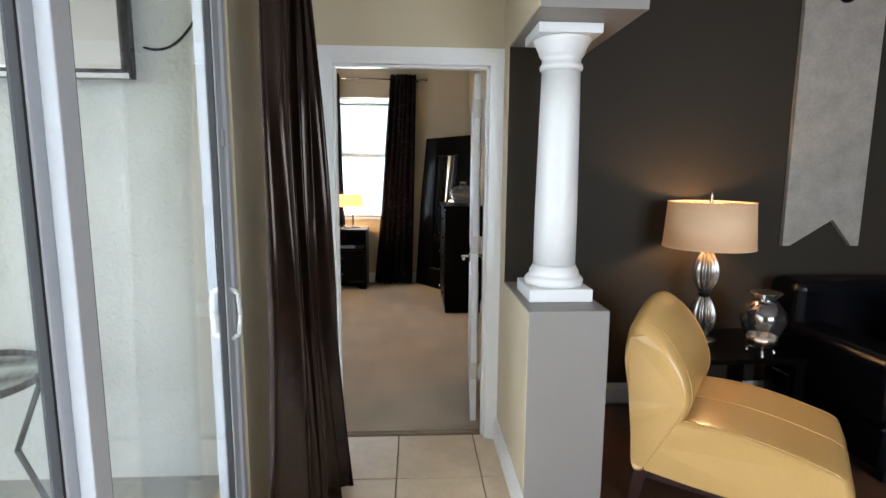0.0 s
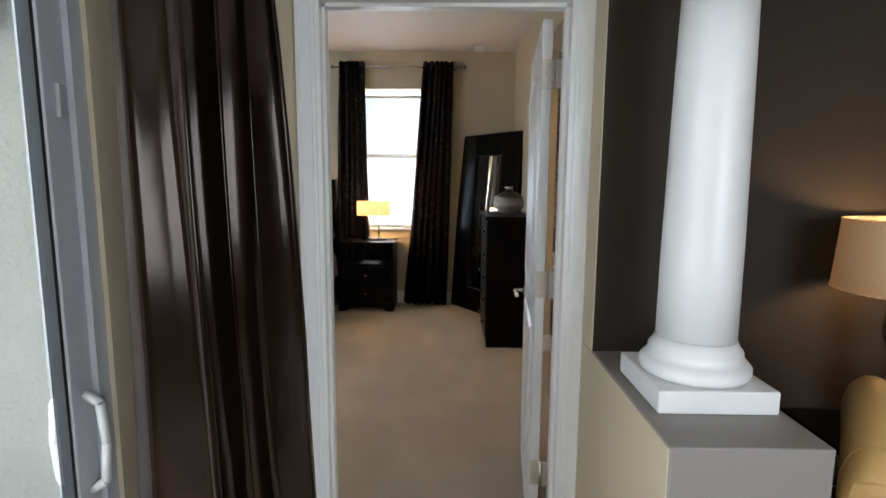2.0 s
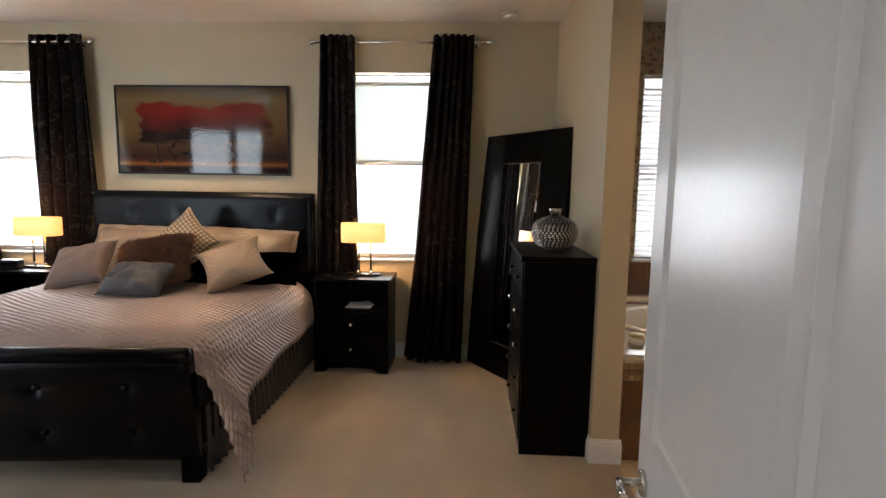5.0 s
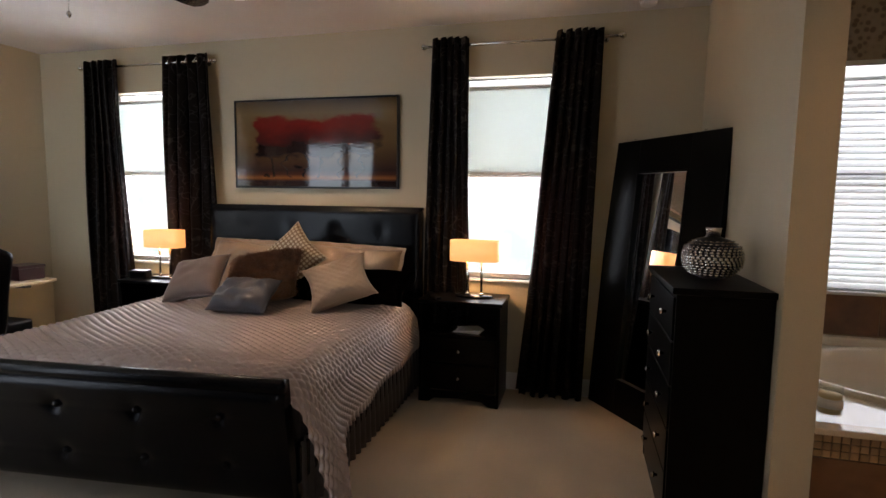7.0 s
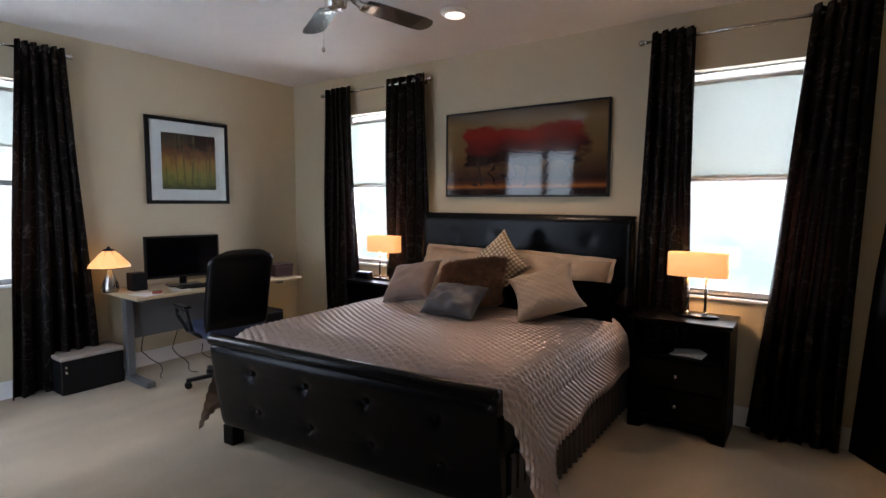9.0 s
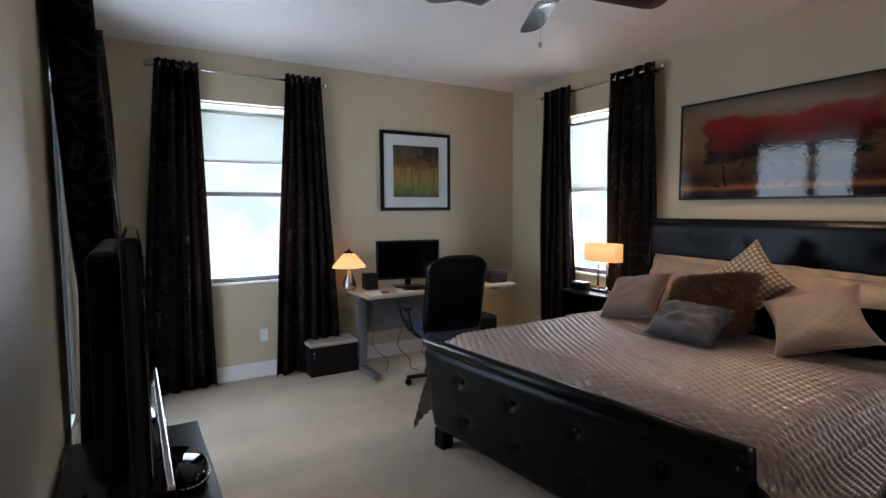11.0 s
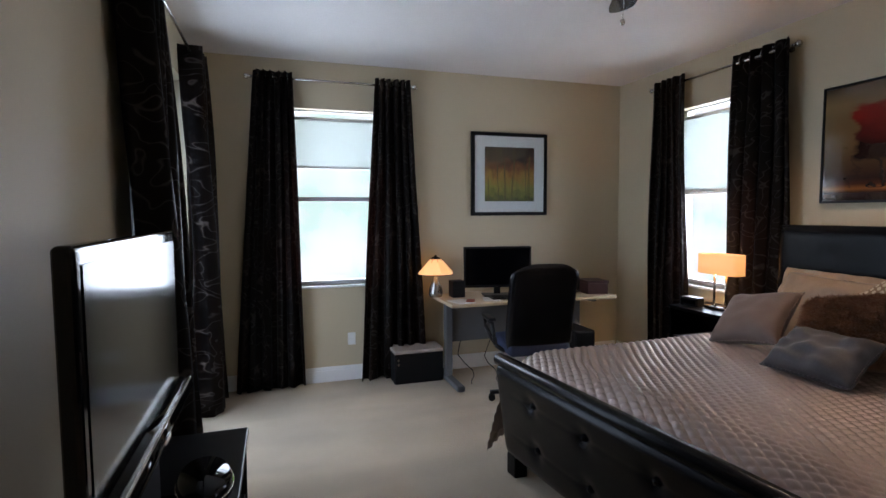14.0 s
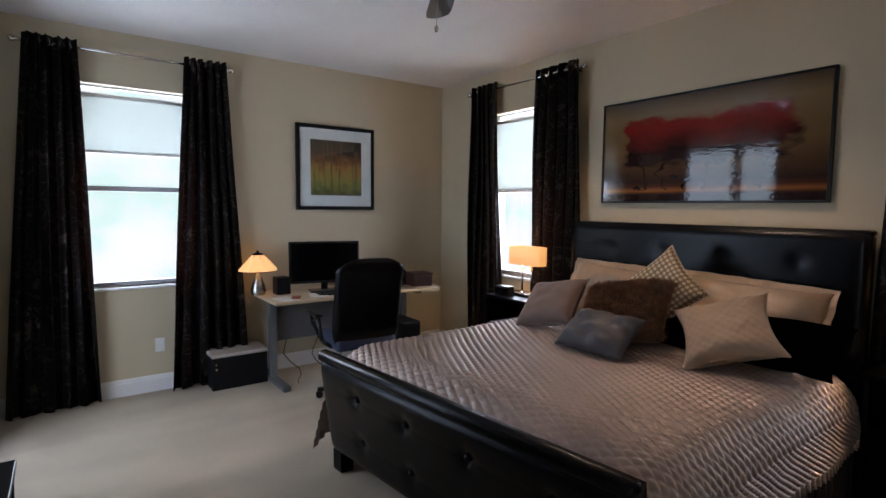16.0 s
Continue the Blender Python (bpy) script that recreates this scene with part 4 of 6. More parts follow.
def coverlet():
    c = thing("coverlet", pose(-2.185, 8.31, 0), "champagne satin coverlet quilted in small diamonds, draped over the bed", "coverlet")
    r, edge = 0.17, 0.85

    def place(s, t, v, lift):
        """s across the bed, t from the head to the foot, v the share of t; lift: the puff of a diamond."""
        side = 1 if s > 0 else -1
        over = max(0.0, abs(s) - edge)
        foot = max(0.0, (v - 0.45) / 0.55)
        x, y = s, -t
        z = 0.722 + 0.030 * math.cos(min(1, abs(s) / edge) * math.pi / 2) + 0.010 * math.sin(3.1 * s + 2 * t) * math.cos(2.2 * t)
        z += 0.05 * math.exp(-((abs(s) - 0.86) / 0.10) ** 2) * math.exp(-((t - 0.50) / 0.16) ** 2)
        dx, dz = 0.0, 1.0
        if v > 0.86:
            k = (v - 0.86) / 0.14
            z -= 0.12 * k ** 2
            y = -(t - 0.05 * k)
        if over > 0:
            turn = math.pi / 2 * 0.88
            a = min(over / r, turn)
            rest = max(0.0, over - r * turn)
            full = max(1e-6, 1.53 - edge - r * turn)
            want = 0.19 + 0.21 * max(0.0, min(1.0, (v - 0.60) / 0.3)) ** 2 - 0.05 * (1 - v)
            drop = rest / full * want
            x = side * (edge + r * math.sin(a) + drop * (0.14 + 0.30 * foot ** 2) + 0.022 * math.sin(10 * t + 2 * drop) * min(1, drop * 7) * (0.5 + foot))
            z -= r * (1 - math.cos(a)) + drop
            y += -0.06 * drop * foot + 0.012 * math.sin(8 * t) * min(1, drop * 6)
            dx, dz = side * math.sin(a), math.cos(a)
        z += 0.005 * noise.noise((s * 5, t * 5, 0.3))
        y += (0.10 * max(-0.9, min(0.9, s)) + 0.085) * max(0.0, (v - 0.3) / 0.7) ** 1.5
        return (x + dx * lift, y, z + dz * lift)

    def at(u, v):
        s, t = (u - 0.5) * 3.06, 0.30 + 1.86 * v
        puff = (abs(math.sin(math.pi * (s / 0.074 + t / 0.048))) * abs(math.sin(math.pi * (s / 0.074 - t / 0.048)))) ** 0.55
        return place(s, t, v, 0.0115 * puff)
    bm = B()
    sheet(bm, 500, 390, at)
    part("quilted_cloth", bm, SATIN, c)
    # gathered ruffles along both hems
    for side in (0, 1):
        bm = B()

        def ruffle(u, v):
            q = Vector(place((side - 0.5) * 3.06, 0.30 + 1.86 * u, u, 0.0))
            return q + Vector(((0.010 * math.sin(u * 260) * (1 - v) + 0.004) * (1 if side else -1), 0, -0.045 * (1 - v) + 0.004))
        sheet(bm, 360, 3, ruffle)
        solid(part("hem_ruffle", bm, SATIN, c, "gathered satin hem"), 0.002)
    return c


coverlet()


def pillow(name, m, w, h, t, material, label, pinch=0.16, quilt=0.0, flange=0.0, seed=1, wrinkle=0.006, group="pillows on the bed"):
    """A stuffed cushion standing in local x (width) and z (height), thick in y."""
    p = thing(name, m, label, "pillow", group)
    rng = random.Random(seed)
    k = rng.uniform(0, 10)

    def face(sign):
        def at(u, v):
            a, b = 2 * u - 1, 2 * v - 1
            fx = a * (1 - pinch * (1 - b * b) * abs(a) ** 3 * 0.6)
            fz = b * (1 - pinch * (1 - a * a) * abs(b) ** 3 * 0.6)
            d = max(0.0, (1 - a ** 4) * (1 - b ** 4)) ** 0.62
            y = sign * (t / 2 * d + wrinkle * d * noise.noise((a * 2.5 + k, b * 2.5, sign)) * 2)
            if quilt:
                y += sign * quilt * d ** 0.3 * (abs(math.sin((a * w + b * h) * 30)) * abs(math.sin((a * w - b * h) * 30))) ** 0.5
            sag = -0.03 * h * (1 - abs(a)) * (b > 0) * b
            return (fx * w / 2, y, h / 2 + fz * h / 2 + sag)
        return at
    bm = B()
    n = 60 if quilt else 26
    sheet(bm, n, n, face(1))
    sheet(bm, n, n, face(-1))
    bmesh.ops.remove_doubles(bm, verts=bm.verts[:], dist=0.0005)
    part("cushion_body", bm, material, p)
    if flange:
        bm = B()
        pts = []
        for i in range(64):
            a = 2 * math.pi * i / 64
            ca, sa = math.cos(a), math.sin(a)
            q = max(abs(ca), abs(sa))
            pts.append((ca / q, sa / q))
        inner = [bm.verts.new((x * w / 2 * 0.93, 0, h / 2 + z * h / 2 * 0.93)) for x, z in pts]
        outer = [bm.verts.new((x * (w / 2 + flange), 0.008 * math.sin(i * 1.7), h / 2 + z * (h / 2 + flange))) for i, (x, z) in enumerate(pts)]
        for i in range(64):
            bm.faces.new((inner[i], inner[(i + 1) % 64], outer[(i + 1) % 64], outer[i]))
        solid(part("flange", bm, material, p), 0.005)
    else:
        bm = B()
        ring = []
        for i in range(81):
            s = i / 80 * 4
            side, f = int(s) % 4, s - int(s)
            a, b = ((2 * f - 1, -1), (1, 2 * f - 1), (1 - 2 * f, 1), (-1, 1 - 2 * f))[side]
            fx = a * (1 - pinch * (1 - b * b) * abs(a) ** 3 * 0.6)
            fz = b * (1 - pinch * (1 - a * a) * abs(b) ** 3 * 0.6)
            ring.append((fx * w / 2, 0, h / 2 + fz * h / 2 + (-0.03 * h * (1 - abs(a)) * b if b > 0 else 0)))
        tube(bm, ring, 0.004, 6)
        part("piping", bm, material, p)
    return p


def dot_fabric():
    m = mat("tan_dotted_fabric", (0.2, 0.13, 0.07), 0.6)
    t = m.node_tree
    co = t.nodes.new("ShaderNodeTexCoord")
    mp = t.nodes.new("ShaderNodeMapping")
    mp.inputs["Scale"].default_value = (13, 13, 1)
    t.links.new(co.outputs["UV"], mp.inputs[0])
    v = t.nodes.new("ShaderNodeTexVoronoi")
    v.inputs["Scale"].default_value, v.inputs["Randomness"].default_value = 1.0, 0.0
    t.links.new(mp.outputs[0], v.inputs["Vector"])
    r = ramp(t, [(0.0, (0.50, 0.42, 0.30)), (0.33, (0.50, 0.42, 0.30)), (0.40, (0.20, 0.125, 0.065)), (1.0, (0.20, 0.125, 0.065))])
    t.links.new(v.outputs["Distance"], r.inputs[0])
    t.links.new(r.outputs[0], t.nodes["Principled BSDF"].inputs["Base Color"])
    return m


DOTS = dot_fabric()


# at the headboard: two shams, black pillows leaning before them, then the small ones
pillow("pillow", pose(-2.60, 7.99, 0.72, -24, 0, 0) @ pose(0, 0, 0, 0, 1, 0), 0.80, 0.44, 0.19, SHAM, "beige satin pillow sham with a flange, against the headboard", flange=0.022, pinch=0.04, wrinkle=0.016, seed=1)
pillow("pillow", pose(-1.76, 7.97, 0.72, -26, 0, 0) @ pose(0, 0, 0, 0, 2, 0), 0.82, 0.44, 0.19, SHAM, "beige satin pillow sham with a flange, against the headboard", flange=0.022, pinch=0.04, wrinkle=0.018, seed=2)
pillow("pillow", pose(-2.26, 7.70, 0.765, -60, 0, 0), 0.78, 0.36, 0.14, BLACKF, "black pillow leaning on a beige sham", seed=3)
pillow("pillow", pose(-1.58, 7.72, 0.76, -56, 0, 0), 0.78, 0.36, 0.14, BLACKF, "black pillow leaning on a beige sham", seed=4)
pillow("throw_pillow", pose(-2.21, 7.80, 0.925, -20, 0, 4) @ pose(0, 0, 0.0, 0, 45, 0) @ pose(-0.02, 0, -0.02), 0.39, 0.39, 0.13, DOTS, "small tan cushion with pale dots, set on its corner", seed=5, group="throw pillows")
pillow("throw_pillow", pose(-2.69, 7.44, 0.77, -48, 0, -4) @ pose(0, 0, 0, 0, -16, 0), 0.43, 0.40, 0.16, MAUVE, "plain mauve-brown cushion leaning back", pinch=0.18, seed=6, group="throw pillows")
pillow("throw_pillow", pose(-1.51, 7.49, 0.805, -50, 0, 5) @ pose(0, 0, 0, 0, -27, 0), 0.46, 0.42, 0.16, BEIGEQ, "beige cushion quilted in fine diamonds, leaning back", pinch=0.30, quilt=0.006, seed=7, group="throw pillows")


def fur_pillow():
    m = pose(-2.125, 7.45, 0.785, -50, 0, 2) @ pose(0, 0, 0, 0, -15, 0)
    p = thing("fur_pillow", m, "shaggy brown fur cushion lying on the coverlet", "pillow", "throw pillows")
    w, h, t = 0.52, 0.45, 0.20

    def face(sign):
        def at(u, v):
            a, b = 2 * u - 1, 2 * v - 1
            d = max(0.0, (1 - a ** 4) * (1 - b ** 4)) ** 0.6
            return (a * w / 2 * (1 - 0.10 * (1 - b * b) * abs(a) ** 3), sign * t / 2 * d, h / 2 + b * h / 2 * (1 - 0.10 * (1 - a * a) * abs(b) ** 3))
        return at
    bm = B()
    sheet(bm, 24, 24, face(1))
    sheet(bm, 24, 24, face(-1))
    bmesh.ops.remove_doubles(bm, verts=bm.verts[:], dist=0.0005)
    part("cushion_body", bm, FUR, p)
    rng = random.Random(3)
    bm = B()
    f = face(-1)
    for i in range(16000):
        u, v = rng.uniform(0.005, 0.995), rng.uniform(0.02, 0.998)
        o = Vector(f(u, v))
        e1, e2 = Vector(f(min(1, u + 0.01), v)) - o, Vector(f(u, min(1, v + 0.005))) - o
        n = e1.cross(e2)
        n = n.normalized() if n.length > 1e-9 else Vector((0, -1, 0))
        if n.y > 0:
            n = -n
        d = (n * 0.5 + Vector((rng.uniform(-0.7, 0.7), rng.uniform(-0.3, 0.3), rng.uniform(-1.0, 0.25)))).normalized()
        s = d.cross(Vector((rng.uniform(-1, 1), rng.uniform(-1, 1), rng.uniform(-1, 1)))).normalized() * 0.0016
        ln = rng.uniform(0.025, 0.05)
        mid = o + d * ln * 0.55 + Vector((0, 0, -0.004))
        tip = o + d * ln + Vector((0, 0, -0.012))
        a, b2, c, d2, e = (bm.verts.new(q) for q in (o - s, o + s, mid + s * 0.7, mid - s * 0.7, tip))
        bm.faces.new((a, b2, c, d2))
        bm.faces.new((d2, c, e))
    part("fur", bm, FUR, p, "long brown fur", kind="stuff")


fur_pillow()
pillow("throw_pillow", pose(-2.13, 7.18, 0.775, -54, 0, 0) @ pose(0, 0, 0, 0, -1, 0), 0.42, 0.29, 0.14, GREYSAT, "small grey satin cushion lying before the fur cushion", pinch=0.12, wrinkle=0.016, seed=9, group="throw pillows")


def nightstand(m, label):
    n = thing("nightstand", m, label, "nightstand", "nightstands beside the bed")
    w, d, h = 0.60, 0.40, 0.765
    bm = B()
    bx(bm, -w / 2 - 0.012, w / 2 + 0.012, -d - 0.012, 0, h - 0.026, h, 0.005)
    part("top", bm, ESPRESSO, n)
    for sx in (-1, 1):
        bm = B()
        # flared sides
        x = sx * (w / 2 - 0.011)
        prof = [(0.0, 0.018), (0.10, 0.004), (0.35, 0.0), (0.60, 0.004), (h - 0.026, 0.012)]
        for (za, ea), (zb, eb) in zip(prof, prof[1:]):
            vs = []
            for z, e in ((za, ea), (zb, eb)):
                for dx in (-0.011, 0.011):
                    for y in (-d - e, 0):
                        vs.append(bm.verts.new((x + dx, y, z)))
            for fcs in ((0, 1, 3, 2), (4, 6, 7, 5), (0, 4, 5, 1), (2, 3, 7, 6), (0, 2, 6, 4), (1, 5, 7, 3)):
                bm.faces.new([vs[i] for i in fcs])
        part("side", bm, ESPRESSO, n)
    bm = B()
    bx(bm, -w / 2 + 0.022, w / 2 - 0.022, -0.015, 0, 0.06, h - 0.026)
    part("back", bm, ESPRESSO, n)
    bm = B()
    bx(bm, -w / 2 + 0.022, w / 2 - 0.022, -d + 0.01, -0.015, 0.50, 0.518)
    part("shelf", bm, ESPRESSO, n)
    bm = B()
    slab(bm, [(-w / 2 + 0.022, 0), (-w / 2 + 0.022, 0.09), (w / 2 - 0.022, 0.09), (w / 2 - 0.022, 0), (w / 2 - 0.08, 0.004), (w / 2 - 0.12, 0.035), (0, 0.045), (-w / 2 + 0.12, 0.035), (-w / 2 + 0.08, 0.004)][::-1], 0, 0.018)
    bmesh.ops.transform(bm, matrix=pose(0, -d + 0.002, 0, 90, 0, 0), verts=bm.verts[:])
    part("apron", bm, ESPRESSO, n)
    for za, zb in ((0.10, 0.295), (0.305, 0.495)):
        bm = B()
        bx(bm, -w / 2 + 0.026, w / 2 - 0.026, -d - 0.006, -0.03, za, zb, 0.004)
        dr = part("drawer", bm, ESPRESSO, n)
        bm = B()
        lathe(bm, [(0.006, 0), (0.006, 0.012), (0.013, 0.016), (0.015, 0.022), (0.010, 0.028), (0, 0.029)], 16, m=pose(0, -d - 0.006, (za + zb) / 2, 90, 0, 0))
        part("knob", bm, CHROME, dr, "nickel knob")
    return n


nightstand(pose(-0.845, 8.395, 0), "espresso wood nightstand with two drawers and an open shelf")
nightstand(pose(-3.58, 8.395, 0), "espresso wood nightstand with two drawers and an open shelf")


def night_lamp(m):
    l = thing("table_lamp", m, "lit table lamp with oval amber shade on two chrome posts", "table lamp", "lamps on the nightstands")
    bm = B()
    lathe(bm, [(0.14, 0), (0.145, 0.008), (0.14, 0.016), (0.0, 0.018)], 36, sy=0.5)
    part("base", bm, GLOSSB, l, "glossy black oval base")
    for x in (-0.055, 0.055):
        bm = B()
        rod(bm, (x, 0, 0.016), (x, 0, 0.31), 0.009, 14)
        lathe(bm, [(0.015, 0.016), (0.015, 0.03), (0.010, 0.034)], 14, x=x)
        part("post", bm, CHROME, l)
    bm = B()
    n = 48
    rings = []
    for z in (0.275, 0.43):
        rings.append([bm.verts.new((0.185 * math.copysign(abs(math.cos(a)) ** 0.6, math.cos(a)), 0.085 * math.copysign(abs(math.sin(a)) ** 0.6, math.sin(a)), z)) for a in [2 * math.pi * i / n for i in range(n)]])
    for i in range(n):
        bm.faces.new((rings[0][i], rings[0][(i + 1) % n], rings[1][(i + 1) % n], rings[1][i])).smooth = True
    sh = solid(part("shade", bm, LAMPSHADE, l, "glowing amber fabric shade"), 0.003)
    sh.visible_shadow = True
    bm = B()
    rod(bm, (-0.055, 0, 0.31), (0.055, 0, 0.31), 0.005)
    lathe(bm, [(0.012, 0.31), (0.014, 0.33), (0.026, 0.36), (0.022, 0.39), (0, 0.40)], 14)
    part("bulb_holder", bm, PLASTICW, l)
    return l


night_lamp(pose(-0.78, 8.20, 0.766))
night_lamp(pose(-3.58, 8.20, 0.766))

# small things on and in the nightstands
c = thing("alarm_clock", pose(-3.76, 8.10, 0.766, 0, 0, 8), "small black alarm clock on the nightstand", "clock")
bm = B()
bx(bm, -0.08, 0.08, -0.04, 0.05, 0, 0.075, 0.01)
part("case", bm, BLACKP, c)
part("display", bx(B(), -0.065, 0.065, -0.0425, -0.0405, 0.018, 0.058), SCREEN, c)
c = thing("folded_papers", pose(-0.80, 8.13, 0.519, 0, 0, 7), "stack of folded papers on the nightstand shelf", "papers")
for i in range(4):
    bm = B()
    bx(bm, -0.10 + 0.008 * i, 0.10 - 0.004 * i, -0.08, 0.08, i * 0.005, i * 0.005 + 0.004, 0.001, m=pose(0, 0, 0, 0, 0, 9 * i - 12))
    part("sheet_of_paper", bm, WHITEPAPER, c)
c = thing("remote_control", pose(-1.04, 8.06, 0.767, 0, 0, 30), "small dark remote control on the nightstand", "remote")
part("remote_body", bx(B(), -0.022, 0.022, -0.075, 0.075, 0, 0.018, 0.005), BLACKP, c)


def framed(name, m, w, h, t, frame_w, frame_mat, art, mat_w, label, category):
    """A framed picture: local x to the right, z up, looking along -y."""
    p = thing(name, m, label, category)
    for nm, (x0, x1, z0, z1) in (("frame_left", (-w / 2, -w / 2 + frame_w, 0, h)), ("frame_right", (w / 2 - frame_w, w / 2, 0, h)),
                                 ("frame_bottom", (-w / 2 + frame_w, w / 2 - frame_w, 0, frame_w)), ("frame_top", (-w / 2 + frame_w, w / 2 - frame_w, h - frame_w, h))):
        bm = B()
        bx(bm, x0, x1, -t, 0, z0, z1, 0.003)
        part(nm, bm, frame_mat, p)
    iw, ih = w / 2 - frame_w, frame_w
    if mat_w:
        bm = B()
        k = frame_w + mat_w
        bx(bm, -iw, -w / 2 + k, -t + 0.010, -t + 0.013, frame_w, h - frame_w)
        bx(bm, w / 2 - k, iw, -t + 0.010, -t + 0.013, frame_w, h - frame_w)
        bx(bm, -w / 2 + k, w / 2 - k, -t + 0.010, -t + 0.013, frame_w, k)
        bx(bm, -w / 2 + k, w / 2 - k, -t + 0.010, -t + 0.013, h - k, h - frame_w)
        part("mat", bm, MAT_BOARD, p, "wide white mat")
    k = frame_w + (mat_w or 0)
    bm = B()
    sheet(bm, 1, 1, lambda u, v: (-w / 2 + k + (w - 2 * k) * u, -t + (0.015 if mat_w else 0.006), k + (h - 2 * k) * v), False)
    part("picture_sheet", bm, art, p)
    bm = B()
    bx(bm, -w / 2 + frame_w, w / 2 - frame_w, -0.012, 0, frame_w, h - frame_w)
    part("backing", bm, BLACKM, p)
    if mat_w:
        g = part("pane", bx(B(), -iw, iw, -t + 0.005, -t + 0.007, frame_w, h - frame_w), GLASS, p)
        g.visible_shadow = False
    return p


framed("painting", pose(-2.215, N - 0.001, 1.575), 1.515, 0.75, 0.035, 0.016, BLACKP, ART1, 0, "glossy painting of red trees in a thin black frame", "painting")
framed("framed_print", pose(W + 0.001, 7.136, 1.497, 0, 0, 90), 0.815, 0.808, 0.032, 0.035, BLACKM, ART2, 0.105, "forest print with white mat in a black frame", "picture")


def dresser():
    # front looks along -x; local: width along y
    d = thing("dresser", pose(E - 0.004, 7.19, 0, 0, 0, -90), "tall espresso wood chest of drawers with nickel knobs", "dresser")
    w, dep, h = 0.80, 0.385, 1.135
    bm = B()
    bx(bm, -w / 2 - 0.018, w / 2 + 0.018, -dep - 0.02, 0, h - 0.03, h, 0.005)
    part("top", bm, ESPRESSO, d)
    for sx in (-1, 1):
        part("side", bx(B(), sx * (w / 2 - 0.011) - 0.011, sx * (w / 2 - 0.011) + 0.011, -dep, 0, 0, h - 0.03, 0.002, 1), ESPRESSO, d)
    part("back", bx(B(), -w / 2 + 0.022, w / 2 - 0.022, -0.012, 0, 0.05, h - 0.03), ESPRESSO, d)
    part("plinth", bx(B(), -w / 2 + 0.022, w / 2 - 0.022, -dep + 0.004, -dep + 0.022, 0, 0.07), ESPRESSO, d)
    z, dz = 0.075, 0.203
    for i in range(5):
        bm = B()
        bx(bm, -w / 2 + 0.026, w / 2 - 0.026, -dep - 0.008, -0.02, z + i * dz + 0.004, z + (i + 1) * dz - 0.004, 0.004)
        dr = part("drawer", bm, ESPRESSO, d)
        for x in (-0.20, 0.20):
            bm = B()
            lathe(bm, [(0.007, 0), (0.007, 0.012), (0.014, 0.016), (0.016, 0.022), (0.010, 0.029), (0, 0.030)], 16, m=pose(x, -dep - 0.008, z + (i + 0.5) * dz, 90, 0, 0))
            part("knob", bm, CHROME, dr, "nickel knob")


dresser()


def vase_round(m):
    v = thing("vase", m, "round silver mosaic vase with a short neck", "vase")
    prof = [(0.045, 0), (0.055, 0.004), (0.10, 0.03), (0.132, 0.075), (0.138, 0.11), (0.12, 0.155), (0.075, 0.19), (0.034, 0.203), (0.030, 0.208), (0.031, 0.235), (0.036, 0.246), (0.029, 0.247), (0.024, 0.20)]
    bm = B()
    lathe(bm, prof, 40)
    part("body", bm, BLACKP, v, "dark body between the mirror tiles")
    # mirror chips laid over the body
    for k in range(len(prof[1:8]) * 2):
        z = 0.018 + k * 0.0125
        r = 0.0
        for (ra, za), (rb, zb) in zip(prof, prof[1:]):
            if za <= z <= zb and zb > za:
                r = ra + (rb - ra) * (z - za) / (zb - za)
                slope = math.atan2(rb - ra, zb - za)
        if r < 0.04:
            continue
        n = max(6, int(2 * math.pi * r / 0.024))
        for i in range(n):
            a = 2 * math.pi * (i + 0.5 * (k % 2)) / n
            bm = B()
            lathe(bm, [(0.0108, 0), (0.0095, 0.0022), (0.0, 0.003)], 7)
            bmesh.ops.transform(bm, matrix=pose((r - 0.0005) * math.cos(a), (r - 0.0005) * math.sin(a), z, 0, 0, math.degrees(a)) @ pose(0, 0, 0, 0, 90 - math.degrees(slope), 0), verts=bm.verts[:])
            CHIPS.append(bm)
    big = B()
    for bm in CHIPS:
        me = bpy.data.meshes.new("chip")
        bm.to_mesh(me)
        bm.free()
        big.from_mesh(me)
        bpy.data.meshes.remove(me)
    part("mosaic", big, CHROME, v, "silver mirror chips", kind="stuff")
    bm = B()
    lathe(bm, [(0.032, 0.2055), (0.033, 0.235), (0.038, 0.247), (0.030, 0.2475)], 24)
    part("neck", bm, CHROME, v, "silver neck")


CHIPS = []
vase_round(pose(0.60, 7.14, 1.1355))


